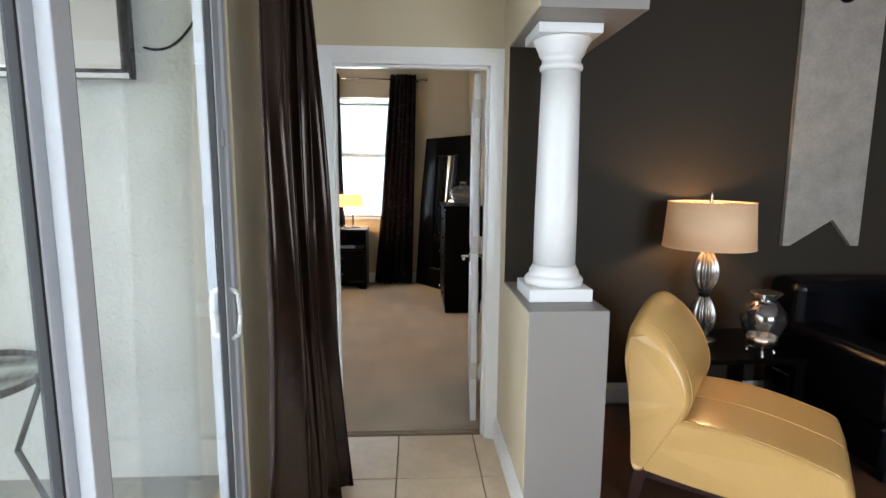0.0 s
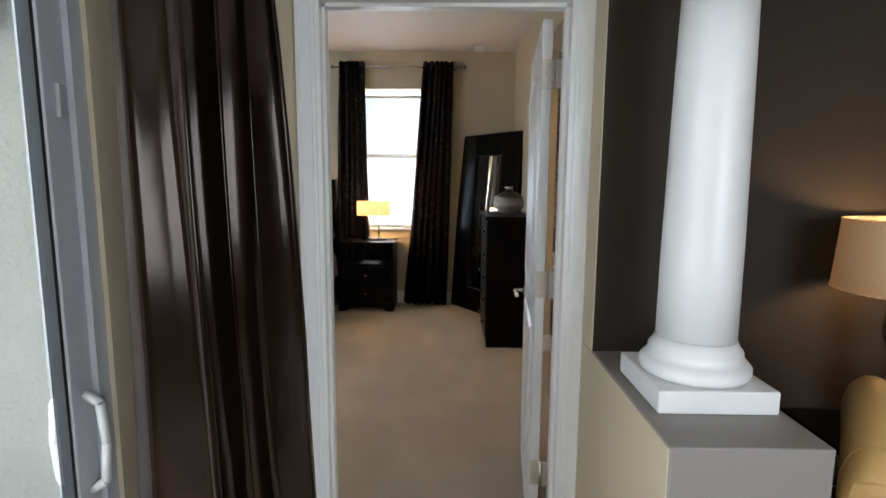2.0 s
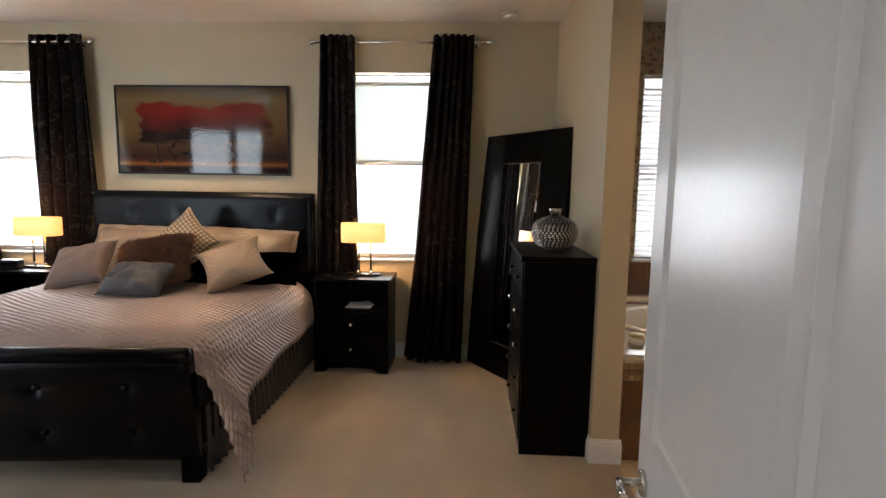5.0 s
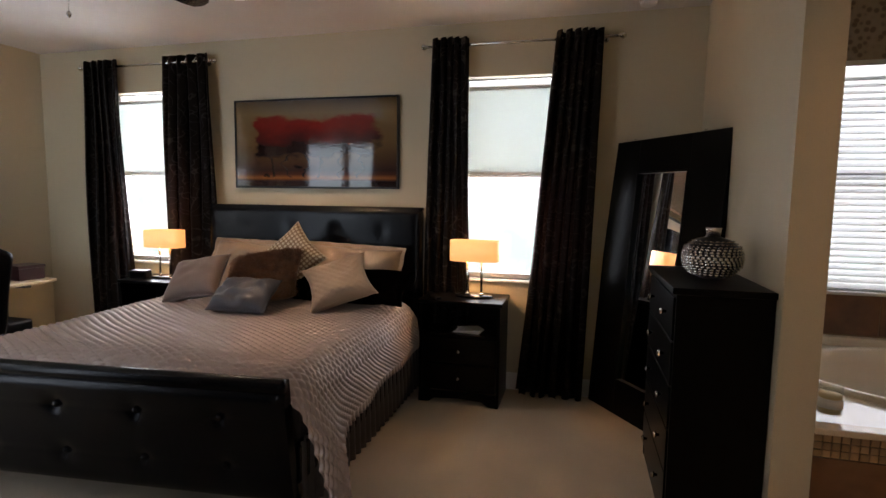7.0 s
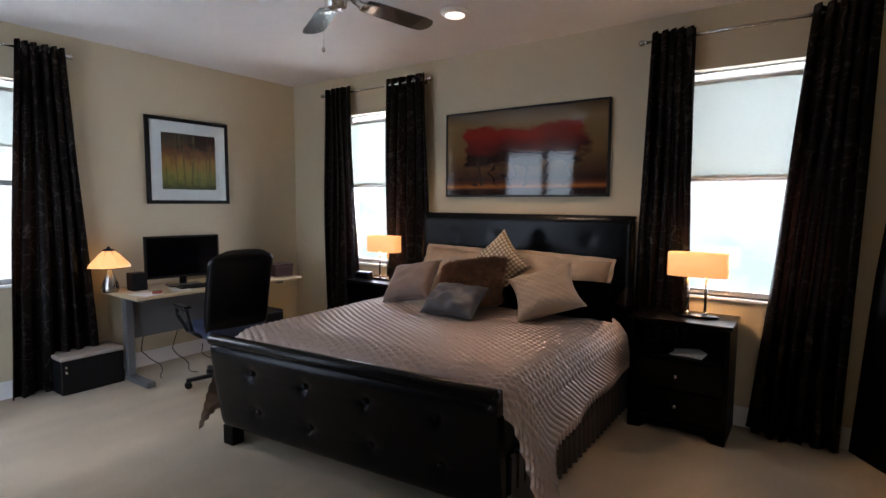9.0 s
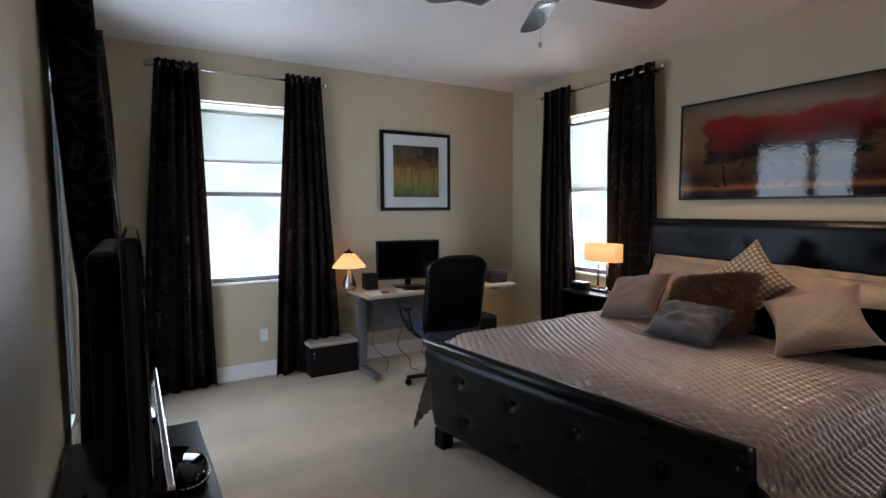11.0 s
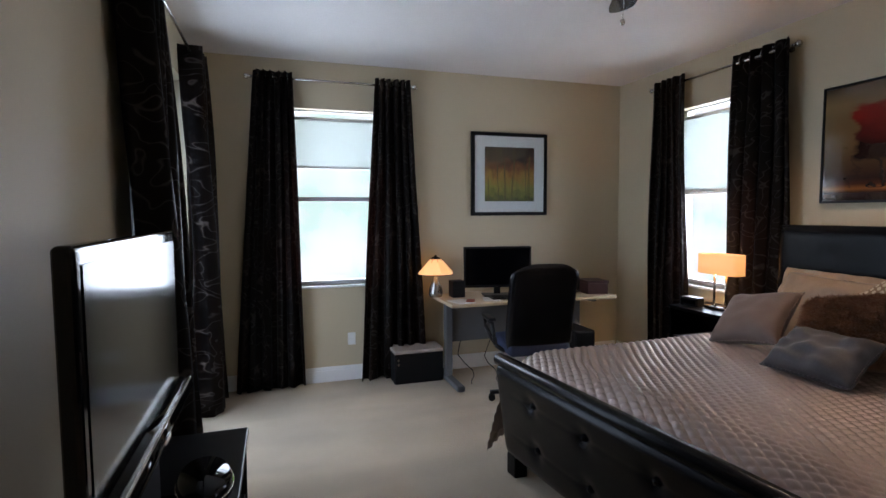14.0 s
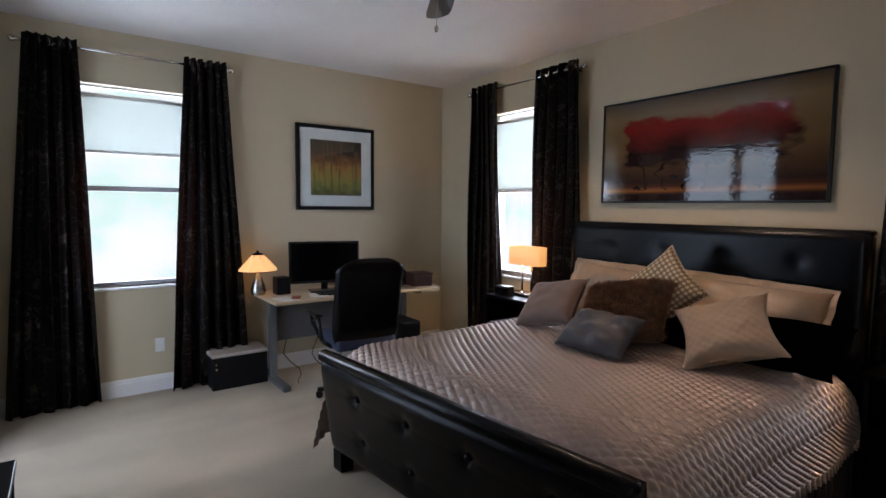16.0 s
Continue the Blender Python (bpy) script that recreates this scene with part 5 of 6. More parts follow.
def floor_mirror():
    a, b = Vector((0.10, 8.385, 0)), Vector((0.62, 7.65, 0))
    ang = math.degrees(math.atan2(b.y - a.y, b.x - a.x))
    w, h = 1.0, 1.93
    m = pose(0.085, 8.375, 0.0, 0, 0, ang) @ pose(0, 0, 0, -4.2, 0, 0)
    f = thing("floor_mirror", m, "large leaning floor mirror in a broad espresso frame", "mirror")
    fw = 0.275
    for nm, (x0, x1, z0, z1) in (("frame_left", (0, fw, 0, h)), ("frame_right", (w - fw, w, 0, h)), ("frame_bottom", (fw, w - fw, 0, 0.24)), ("frame_top", (fw, w - fw, h - 0.22, h))):
        bm = B()
        bx(bm, x0, x1, 0, 0.045, z0, z1, 0.004)
        part(nm, bm, ESPRESSO, f)
    bm = B()
    k = 0.012
    bx(bm, fw, fw + k, -0.006, 0.02, 0.24, h - 0.22, 0.002)
    bx(bm, w - fw - k, w - fw, -0.006, 0.02, 0.24, h - 0.22, 0.002)
    bx(bm, fw + k, w - fw - k, -0.006, 0.02, 0.24, 0.24 + k, 0.002)
    bx(bm, fw + k, w - fw - k, -0.006, 0.02, h - 0.22 - k, h - 0.22, 0.002)
    part("inner_trim", bm, ESPRESSO, f)
    part("mirror_glass", bx(B(), fw, w - fw, 0.018, 0.022, 0.24, h - 0.22), MIRROR, f, "clear mirror glass")
    for x in (0.2, 0.8):
        bm = B()
        tube(bm, [(x - 0.01, 0.02, h), (x - 0.01, 0.02, h + 0.012), (x + 0.01, 0.02, h + 0.012), (x + 0.01, 0.02, h)], 0.002, 6)
        part("hanging_loop", bm, CHROME, f)


floor_mirror()


# ---- desk corner ----
def desk():
    d = thing("desk", pose(-4.47, 7.09, 0), "desk with pale maple top and grey metal legs", "desk")
    # local: front edge along x=0.21.., back at the west wall
    part("desktop", bx(B(), -0.64, 0.02, -0.80, 0.81, 0.735, 0.762, 0.006), DESKTOP, d, "pale maple laminate top")
    for y in (-0.70, 0.62):
        part("leg_post", bx(B(), -0.42, -0.34, y - 0.03, y + 0.03, 0.05, 0.735, 0.006), GREYM, d)
        part("foot", bx(B(), -0.60, -0.02, y - 0.035, y + 0.035, 0.0, 0.05, 0.012), GREYM, d)
        part("arm", bx(B(), -0.56, -0.06, y - 0.025, y + 0.025, 0.70, 0.735, 0.004), GREYM, d)
    part("modesty_panel", bx(B(), -0.40, -0.385, -0.67, 0.59, 0.35, 0.70), GREYM, d)
    return d


desk()


def computer():
    m = thing("monitor", pose(-4.80, 6.86, 0.762, 0, 0, 78), "black flat computer monitor switched off on the desk", "monitor")
    part("foot", bx(B(), -0.14, 0.14, -0.09, 0.09, 0, 0.014, 0.006), BLACKP, m)
    part("neck", bx(B(), -0.03, 0.03, 0.03, 0.055, 0.012, 0.16, 0.004), BLACKP, m)
    part("housing", bx(B(), -0.315, 0.315, 0.0, 0.04, 0.075, 0.452, 0.006), BLACKM, m)
    part("screen", bx(B(), -0.297, 0.297, -0.002, 0.004, 0.10, 0.434), SCREEN, m)
    part("logo_mark", bx(B(), -0.02, 0.02, -0.0025, 0.002, 0.083, 0.089), CHROME, m, "small silver mark")
    k = thing("keyboard", pose(-4.62, 6.93, 0.762, 0, 0, 84), "black keyboard on the desk", "keyboard")
    part("tray", bx(B(), -0.21, 0.21, -0.07, 0.07, 0, 0.016, 0.004), BLACKP, k)
    for r in range(4):
        for c in range(12):
            part("key", bx(B(), -0.195 + c * 0.0325, -0.168 + c * 0.0325, -0.055 + r * 0.029, -0.031 + r * 0.029, 0.0165, 0.023), BLACKM, k)
    p = thing("printer", pose(-4.86, 7.52, 0.762, 0, 0, 90), "black printer holding a white paper stack", "printer")
    part("body", bx(B(), -0.16, 0.16, -0.14, 0.14, 0, 0.15, 0.012), BLACKP, p)
    part("lid", bx(B(), -0.15, 0.15, -0.12, 0.13, 0.151, 0.170, 0.006), BLACKM, p)
    part("output_tray", bx(B(), -0.11, 0.11, -0.22, -0.141, 0.02, 0.03, 0.002), BLACKP, p)
    part("paper_stack", bx(B(), -0.10, 0.10, 0.02, 0.12, 0.171, 0.215, m=pose(0, 0, 0, -6, 0, 0)), WHITEPAPER, p, "white paper stack")
    b = thing("storage_box", pose(-4.66, 7.78, 0.762, 0, 0, 82), "dark wooden box on the desk end", "box")
    part("box_body", bx(B(), -0.10, 0.10, -0.11, 0.11, 0, 0.10, 0.004), BROWNLEG, b)
    part("box_lid", bx(B(), -0.105, 0.105, -0.115, 0.115, 0.101, 0.125, 0.004), BROWNLEG, b)
    b = thing("black_box", pose(-4.86, 6.48, 0.762, 0, 0, 90), "small black box beside the desk lamp", "box")
    part("box_body", bx(B(), -0.06, 0.06, -0.06, 0.06, 0, 0.15, 0.006), BLACKM, b)
    c = thing("tower_computer", pose(-4.72, 7.60, 0.0, 0, 0, 90), "black tower computer under the desk", "computer")
    part("case", bx(B(), -0.10, 0.10, -0.22, 0.22, 0.0, 0.44, 0.008), BLACKM, c)
    part("front_panel", bx(B(), -0.095, 0.095, -0.232, -0.221, 0.01, 0.43, 0.006), BLACKP, c)
    for i, (x, y, r, w, d) in enumerate(((-4.58, 6.42, 12, 0.16, 0.21), (-4.62, 6.72, -18, 0.15, 0.21), (-4.52, 7.20, 6, 0.21, 0.28))):
        t = thing("papers", pose(x, y, 0.7625, 0, 0, r), "loose white papers lying on the desk", "papers", "papers on the desk")
        part("sheet_of_paper", bx(B(), -d / 2, d / 2, -w / 2, w / 2, 0, 0.004, 0.001), WHITEPAPER, t)
    t = thing("notebook", pose(-4.56, 6.50, 0.767, 0, 0, -25), "small red notebook on the desk", "notebook")
    part("cover", bx(B(), -0.05, 0.05, -0.035, 0.035, 0, 0.012, 0.002), mat("red_cover", (0.30, 0.05, 0.02), 0.5), t)
    cb = thing("cables", pose(0, 0, 0), "tangle of black cables under the desk", "cables")
    for i in range(4):
        bm = B()
        pts = [(-5.05 + 0.1 * i, 6.55 + 0.22 * i + 0.05 * math.sin(k * 1.3 + i), 0.02 + (0.65 - 0.25 * i) * (1 - k / 9) ** 2 + 0.008) for k in range(10)]
        pts = [(x + 0.05 * k, y + 0.03 * math.sin(k), z) for k, (x, y, z) in enumerate(pts)]
        tube(bm, pts, 0.004, 6)
        part("cable", bm, BLACKP, cb)


computer()


def desk_lamp():
    l = thing("desk_lamp", pose(-4.93, 6.30, 0.762), "lit desk lamp with conical amber glass shade and silver body", "desk lamp")
    bm = B()
    lathe(bm, [(0.055, 0), (0.060, 0.01), (0.066, 0.035), (0.058, 0.08), (0.035, 0.14), (0.018, 0.18), (0.012, 0.20), (0.012, 0.24)], 28)
    part("body", bm, SILVERCER, l, "silver teardrop body")
    bm = B()
    lathe(bm, [(0.165, 0.21), (0.16, 0.225), (0.05, 0.345), (0.035, 0.352)], 8)
    for f in bm.faces:
        f.smooth = False
    bmesh.ops.delete(bm, geom=[f for f in bm.faces if abs(f.normal.z) > 0.99], context='FACES')
    solid(part("shade", bm, GLASSLAMP, l, "amber glass panels"), 0.004)
    bm = B()
    for i in range(8):
        a = 2 * math.pi * i / 8
        rod(bm, (0.166 * math.cos(a), 0.166 * math.sin(a), 0.21), (0.05 * math.cos(a), 0.05 * math.sin(a), 0.346), 0.003, 6)
        b = 2 * math.pi * (i + 1) / 8
        rod(bm, (0.166 * math.cos(a), 0.166 * math.sin(a), 0.21), (0.166 * math.cos(b), 0.166 * math.sin(b), 0.21), 0.003, 6)
    part("lead_ribs", bm, BLACKM, l)
    bm = B()
    lathe(bm, [(0.05, 0.345), (0.045, 0.356), (0.014, 0.366), (0.010, 0.38), (0, 0.385)], 16)
    part("cap", bm, BLACKM, l)


desk_lamp()


def office_chair():
    c = thing("office_chair", pose(-4.13, 6.84, 0, 0, 0, 84), "black leather high-back office chair on castors", "chair")
    # local -y looks at the room, +y towards the desk: the chair faces the desk
    bm = B()
    def back(sign):
        def at(u, v):
            a, b = 2 * u - 1, 2 * v - 1
            d = max(0.0, (1 - abs(a) ** 5) * (1 - abs(b) ** 5)) ** 0.5
            wv = 0.272 * (1 - 0.20 * max(0.0, (v - 0.84) / 0.16) ** 2.2) * (1 - 0.10 * max(0.0, (0.2 - v) / 0.2) ** 2)
            return (a * wv, -0.24 + 0.05 * (1 - v) + sign * 0.052 * d - 0.10 * v * v, 0.48 + 0.67 * v - 0.045 * a ** 4 * max(0.0, (v - 0.8) / 0.2) ** 2)
        return at
    sheet(bm, 24, 28, back(1))
    sheet(bm, 24, 28, back(-1))
    bmesh.ops.remove_doubles(bm, verts=bm.verts[:], dist=0.0005)
    part("backrest", bm, LEATHER, c)
    bm = B()
    bx(bm, -0.25, 0.25, -0.24, 0.26, 0.43, 0.53, 0.04, 3)
    part("seat", bm, BLUEF, c, "dark blue padded seat")
    part("gas_column", lathe(B(), [(0.028, 0.10), (0.028, 0.30), (0.020, 0.30), (0.020, 0.43)], 16), BLACKP, c)
    for sx in (-1, 1):
        bm = B()
        tube(bm, [(sx * 0.24, -0.10, 0.45), (sx * 0.31, -0.08, 0.50), (sx * 0.32, -0.02, 0.66), (sx * 0.32, 0.16, 0.68), (sx * 0.31, 0.20, 0.60), (sx * 0.25, 0.14, 0.46)], 0.016, 10)
        bx(bm, sx * 0.32 - 0.03, sx * 0.32 + 0.03, -0.04, 0.18, 0.675, 0.70, 0.01)
        part("armrest", bm, BLACKP, c)
    part("hub", lathe(B(), [(0.05, 0.07), (0.055, 0.12), (0.035, 0.14)], 18), BLACKP, c)
    for i in range(5):
        a = 2 * math.pi * i / 5 + 0.35
        bm = B()
        bx(bm, 0.03, 0.31, -0.022, 0.022, 0.075, 0.105, 0.008, m=pose(0, 0, 0.0, 0, 4, math.degrees(a)))
        leg = part("base_arm", bm, BLACKP, c)
        bm = B()
        x, y = 0.30 * math.cos(a), 0.30 * math.sin(a)
        for dx in (-0.014, 0.014):
            lathe(bm, [(0.027, -0.009), (0.028, 0), (0.027, 0.009)], 16, m=pose(x, y, 0.028, 0, 0, math.degrees(a)) @ pose(0, dx, 0, 90, 0, 0))
        rod(bm, (x, y, 0.03), (x, y, 0.08), 0.006)
        part("castor", bm, BLACKM, leg)


office_chair()


def storage_chest():
    b = thing("storage_chest", pose(-4.985, 6.12, 0, 0, 0, 90), "low black box with a pale cushioned lid on the carpet", "storage box")
    bm = B()
    bx(bm, -0.225, 0.225, -0.13, 0.145, 0.0, 0.27, 0.006)
    part("body", bm, BLACKM, b)
    bm = B()
    bx(bm, -0.232, 0.232, -0.137, 0.15, 0.271, 0.305, 0.012)
    part("lid", bm, mat("pale_taupe_cloth", (0.36, 0.31, 0.27), 0.7, grain=0.1, scale=200, spots=0.1), b, "pale taupe padded lid")
    for z in (0.17, 0.21):
        part("clasp", bx(B(), -0.20, -0.185, -0.134, -0.13, z, z + 0.02, 0.001), CHROME, b)


storage_chest()

# wall outlet under the window
o = thing("outlet", pose(W, 5.56, 0.38, 0, 0, 90), "white electrical outlet in the wall", "outlet")
part("plate", bx(B(), -0.035, 0.035, -0.006, 0.0, -0.057, 0.057, 0.003), PLASTICW, o)
for z in (-0.022, 0.022):
    bm = B()
    bx(bm, -0.016, 0.016, -0.0085, -0.006, z - 0.014, z + 0.014, 0.001)
    part("socket", bm, WHITE, o)


# ---- television ----
def television():
    s = thing("tv_stand", pose(-2.12, 4.54, 0), "low black television stand along the wall", "tv stand")
    part("top", bx(B(), -0.66, 0.66, -0.22, 0.245, 0.575, 0.60, 0.004), BLACKP, s)
    part("middle_shelf", bx(B(), -0.63, 0.63, -0.20, 0.225, 0.30, 0.318, 0.002), BLACKP, s)
    part("bottom_shelf", bx(B(), -0.63, 0.63, -0.20, 0.225, 0.05, 0.068, 0.002), BLACKP, s)
    for x in (-0.645, 0.645):
        part("side", bx(B(), x - 0.013, x + 0.013, -0.21, 0.235, 0, 0.575, 0.002), BLACKP, s)
    part("back", bx(B(), -0.63, 0.63, -0.215, -0.205, 0.05, 0.575), BLACKM, s)
    t = thing("television", pose(-1.94, 4.565, 0.60, 0, 0, 180), "large black flat television switched off on its stand", "television")
    part("foot", bx(B(), -0.30, 0.30, -0.10, 0.11, 0, 0.022, 0.01), GLOSSB, t)
    part("neck", bx(B(), -0.22, 0.22, 0.0, 0.07, 0.020, 0.33, 0.012), BLACKM, t, "broad matte black neck")
    part("housing", bx(B(), -0.47, 0.47, -0.022, 0.016, 0.285, 0.871, 0.012, 3), GLOSSB, t, "glossy black bezel")
    part("rear_case", bx(B(), -0.285, 0.30, 0.016, 0.085, 0.30, 0.835, 0.025, 3), BLACKM, t, "matte black rear cover")
    part("screen", bx(B(), -0.435, 0.435, -0.0245, -0.02, 0.365, 0.835), SCREEN, t, "dark glossy screen")
    # the lower bezel bows outwards to a silver lip
    bm = B()
    bow = [(-0.018, 0.362), (-0.052, 0.352), (-0.066, 0.330), (-0.058, 0.302), (-0.018, 0.286)]
    ends = [[bm.verts.new((x, y, z)) for y, z in bow] for x in (-0.462, 0.462)]
    for i in range(4):
        bm.faces.new((ends[0][i], ends[0][i + 1], ends[1][i + 1], ends[1][i])).smooth = True
    bm.faces.new(ends[0])
    bm.faces.new(ends[1][::-1])
    part("lower_bezel", bm, GLOSSB, t, "glossy bowed lower bezel")
    part("lip", bx(B(), -0.462, 0.462, -0.060, -0.044, 0.351, 0.360, 0.003), CHROME, t, "thin silver lip")
    part("mark", bx(B(), -0.03, 0.03, -0.069, -0.063, 0.318, 0.330), CHROME, t, "small silver mark")
    g = thing("game_console", pose(-2.26, 4.675, 0.601, 0, 0, 8), "rounded black disc player with chrome ring", "player")
    bm = B()
    lathe(bm, [(0.105, 0), (0.115, 0.012), (0.115, 0.05), (0.10, 0.066), (0.0, 0.07)], 36, sx=1.25, sy=0.75)
    part("case", bm, GLOSSB, g)
    bm = B()
    pts = [(0.118 * 1.25 * math.cos(a), 0.118 * 0.75 * math.sin(a), 0.03) for a in [2 * math.pi * i / 32 for i in range(33)]]
    tube(bm, pts, 0.003, 6)
    part("ring", bm, CHROME, g)
    part("display", bx(B(), -0.03, 0.03, 0.083, 0.0875, 0.02, 0.04), mat("player_display", (0.02, 0.05, 0.01), 0.2, emit=((0.5, 1.0, 0.2), 0.25)), g, "dim green display")
    c = thing("power_cable", pose(0, 0, 0), "black cable hanging behind the television", "cable")
    tube_bm = B()
    pts = []
    for i in range(15):
        u = i / 14
        pts.append((-1.62 + 0.40 * u, 4.46 - 0.12 * u, 0.92 - 0.70 * u ** 1.6 - 0.04 * math.sin(math.pi * u)))
    tube(tube_bm, pts, 0.005, 8)
    part("cable", tube_bm, BLACKP, c)


television()


# ---- ceiling things ----
def ceiling_fan():
    f = thing("ceiling_fan", pose(-2.255, 6.37, 0), "nickel ceiling fan with five dark blades, at rest", "ceiling fan")
    part("canopy", lathe(B(), [(0.075, C), (0.075, C - 0.02), (0.055, C - 0.055), (0.02, C - 0.07)], 28), CHROME, f)
    part("downrod", rod(B(), (0, 0, C - 0.07), (0, 0, C - 0.15), 0.0125, 14), CHROME, f)
    part("motor", lathe(B(), [(0.03, C - 0.14), (0.09, C - 0.15), (0.115, C - 0.18), (0.115, C - 0.23), (0.10, C - 0.255), (0.06, C - 0.265), (0.05, C - 0.275), (0.05, C - 0.31), (0.035, C - 0.325), (0.0, C - 0.327)], 36), CHROME, f)
    z = C - 0.262
    for i in range(5):
        a = 79 + 72 * i
        m = pose(0, 0, z, 0, 0, a) @ pose(0, 0, 0, -11, 0, 0)
        bm = B()
        slab(bm, [(0.17, -0.052), (0.24, -0.062), (0.56, -0.070), (0.62, -0.062), (0.645, -0.03), (0.65, 0), (0.645, 0.03), (0.62, 0.062), (0.56, 0.070), (0.24, 0.062), (0.17, 0.052)], -0.003, 0.003)
        bmesh.ops.transform(bm, matrix=m, verts=bm.verts[:])
        bl = part("blade", bm, GREYFAN, f, "dark wood blade")
        bm = B()
        tube(bm, [(0.08, 0, 0.01), (0.13, 0.018, 0.004), (0.18, 0.03, -0.006), (0.23, 0.03, -0.006)], 0.007, 8)
        tube(bm, [(0.08, 0, 0.01), (0.13, -0.018, 0.004), (0.18, -0.03, -0.006), (0.23, -0.03, -0.006)], 0.007, 8)
        bx(bm, 0.20, 0.25, -0.04, 0.04, -0.008, -0.0035, 0.001)
        bmesh.ops.transform(bm, matrix=m, verts=bm.verts[:])
        part("blade_iron", bm, CHROME, bl, "scrolled nickel bracket")
    bm = B()
    rod(bm, (-0.045, -0.04, C - 0.26), (-0.055, -0.05, C - 0.52), 0.0012, 6)
    lathe(bm, [(0.004, C - 0.518), (0.011, C - 0.526), (0.009, C - 0.54), (0.0, C - 0.548)], 12, x=-0.055, y=-0.05)
    part("pull_chain", bm, CHROME, f)


ceiling_fan()

d = thing("recessed_light", pose(-2.267, 7.478, C), "lit round ceiling light with a white rim", "ceiling light")
part("rim", lathe(B(), [(0.098, -0.001), (0.098, -0.018), (0.085, -0.034), (0.070, -0.036)], 32), PLASTICW, d)
part("lens", lathe(B(), [(0.068, -0.037), (0.05, -0.044), (0.0, -0.047)], 28), BULBM, d, "glowing lens")
# unseen fitting, added to go with the bathroom lamp
d = thing("recessed_light", pose(1.75, 5.75, C), "unseen round ceiling light added in the bathroom", "ceiling light")
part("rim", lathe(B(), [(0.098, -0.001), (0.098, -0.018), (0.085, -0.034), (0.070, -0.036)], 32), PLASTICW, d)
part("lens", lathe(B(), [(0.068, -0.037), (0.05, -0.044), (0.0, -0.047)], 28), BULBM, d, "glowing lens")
d = thing("smoke_detector", pose(0.363, 8.20, C), "round white smoke detector on the ceiling", "smoke detector")
part("base", lathe(B(), [(0.065, -0.001), (0.065, -0.012), (0.058, -0.02)], 28), PLASTICW, d)
part("cover", lathe(B(), [(0.055, -0.021), (0.052, -0.040), (0.035, -0.048), (0.0, -0.049)], 28), WHITE, d)


def vent(m):
    v = thing("air_vent", m, "white slatted ceiling air vent", "vent")
    bm = B()
    for x0, x1, y0, y1 in ((-0.2, 0.2, -0.11, -0.085), (-0.2, 0.2, 0.085, 0.11), (-0.2, -0.175, -0.085, 0.085), (0.175, 0.2, -0.085, 0.085)):
        bx(bm, x0, x1, y0, y1, -0.012, -0.001, 0.002)
    part("frame", bm, WHITE, v)
    part("backing", bx(B(), -0.175, 0.175, -0.085, 0.085, -0.003, -0.001), GREYM, v)
    for i in range(8):
        part("slat", bx(B(), -0.174, 0.174, -0.009, 0.009, -0.0007, 0.0007, m=pose(0, -0.074 + i * 0.021, -0.008, 35, 0, 0)), WHITE, v)


vent(pose(-3.114, 6.414, C, 0, 0, 90))


# ---- hall and living room ----
def column():
    c = thing("column", pose(0.697, 3.70, 0.9185), "white painted round column on a square plinth", "column")
    part("plinth", bx(B(), -0.137, 0.137, -0.137, 0.137, 0, 0.055, 0.004), WHITE, c)
    part("base", lathe(B(), [(0.124, 0.056), (0.129, 0.068), (0.129, 0.082), (0.118, 0.095), (0.108, 0.100), (0.110, 0.108), (0.109, 0.118), (0.100, 0.130), (0.094, 0.145)], 56), WHITE, c)
    part("shaft", lathe(B(), [(0.093, 0.146), (0.092, 0.35), (0.089, 0.55), (0.085, 0.78), (0.081, 0.972)], 56), WHITE, c)
    part("capital", lathe(B(), [(0.081, 0.973), (0.089, 0.977), (0.091, 0.987), (0.089, 0.997), (0.082, 1.001), (0.082, 1.026), (0.090, 1.031), (0.095, 1.040), (0.101, 1.060), (0.118, 1.090), (0.120, 1.100)], 56), WHITE, c)
    part("abacus", bx(B(), -0.131, 0.131, -0.131, 0.131, 1.101, 1.140, 0.003), WHITE, c)


column()


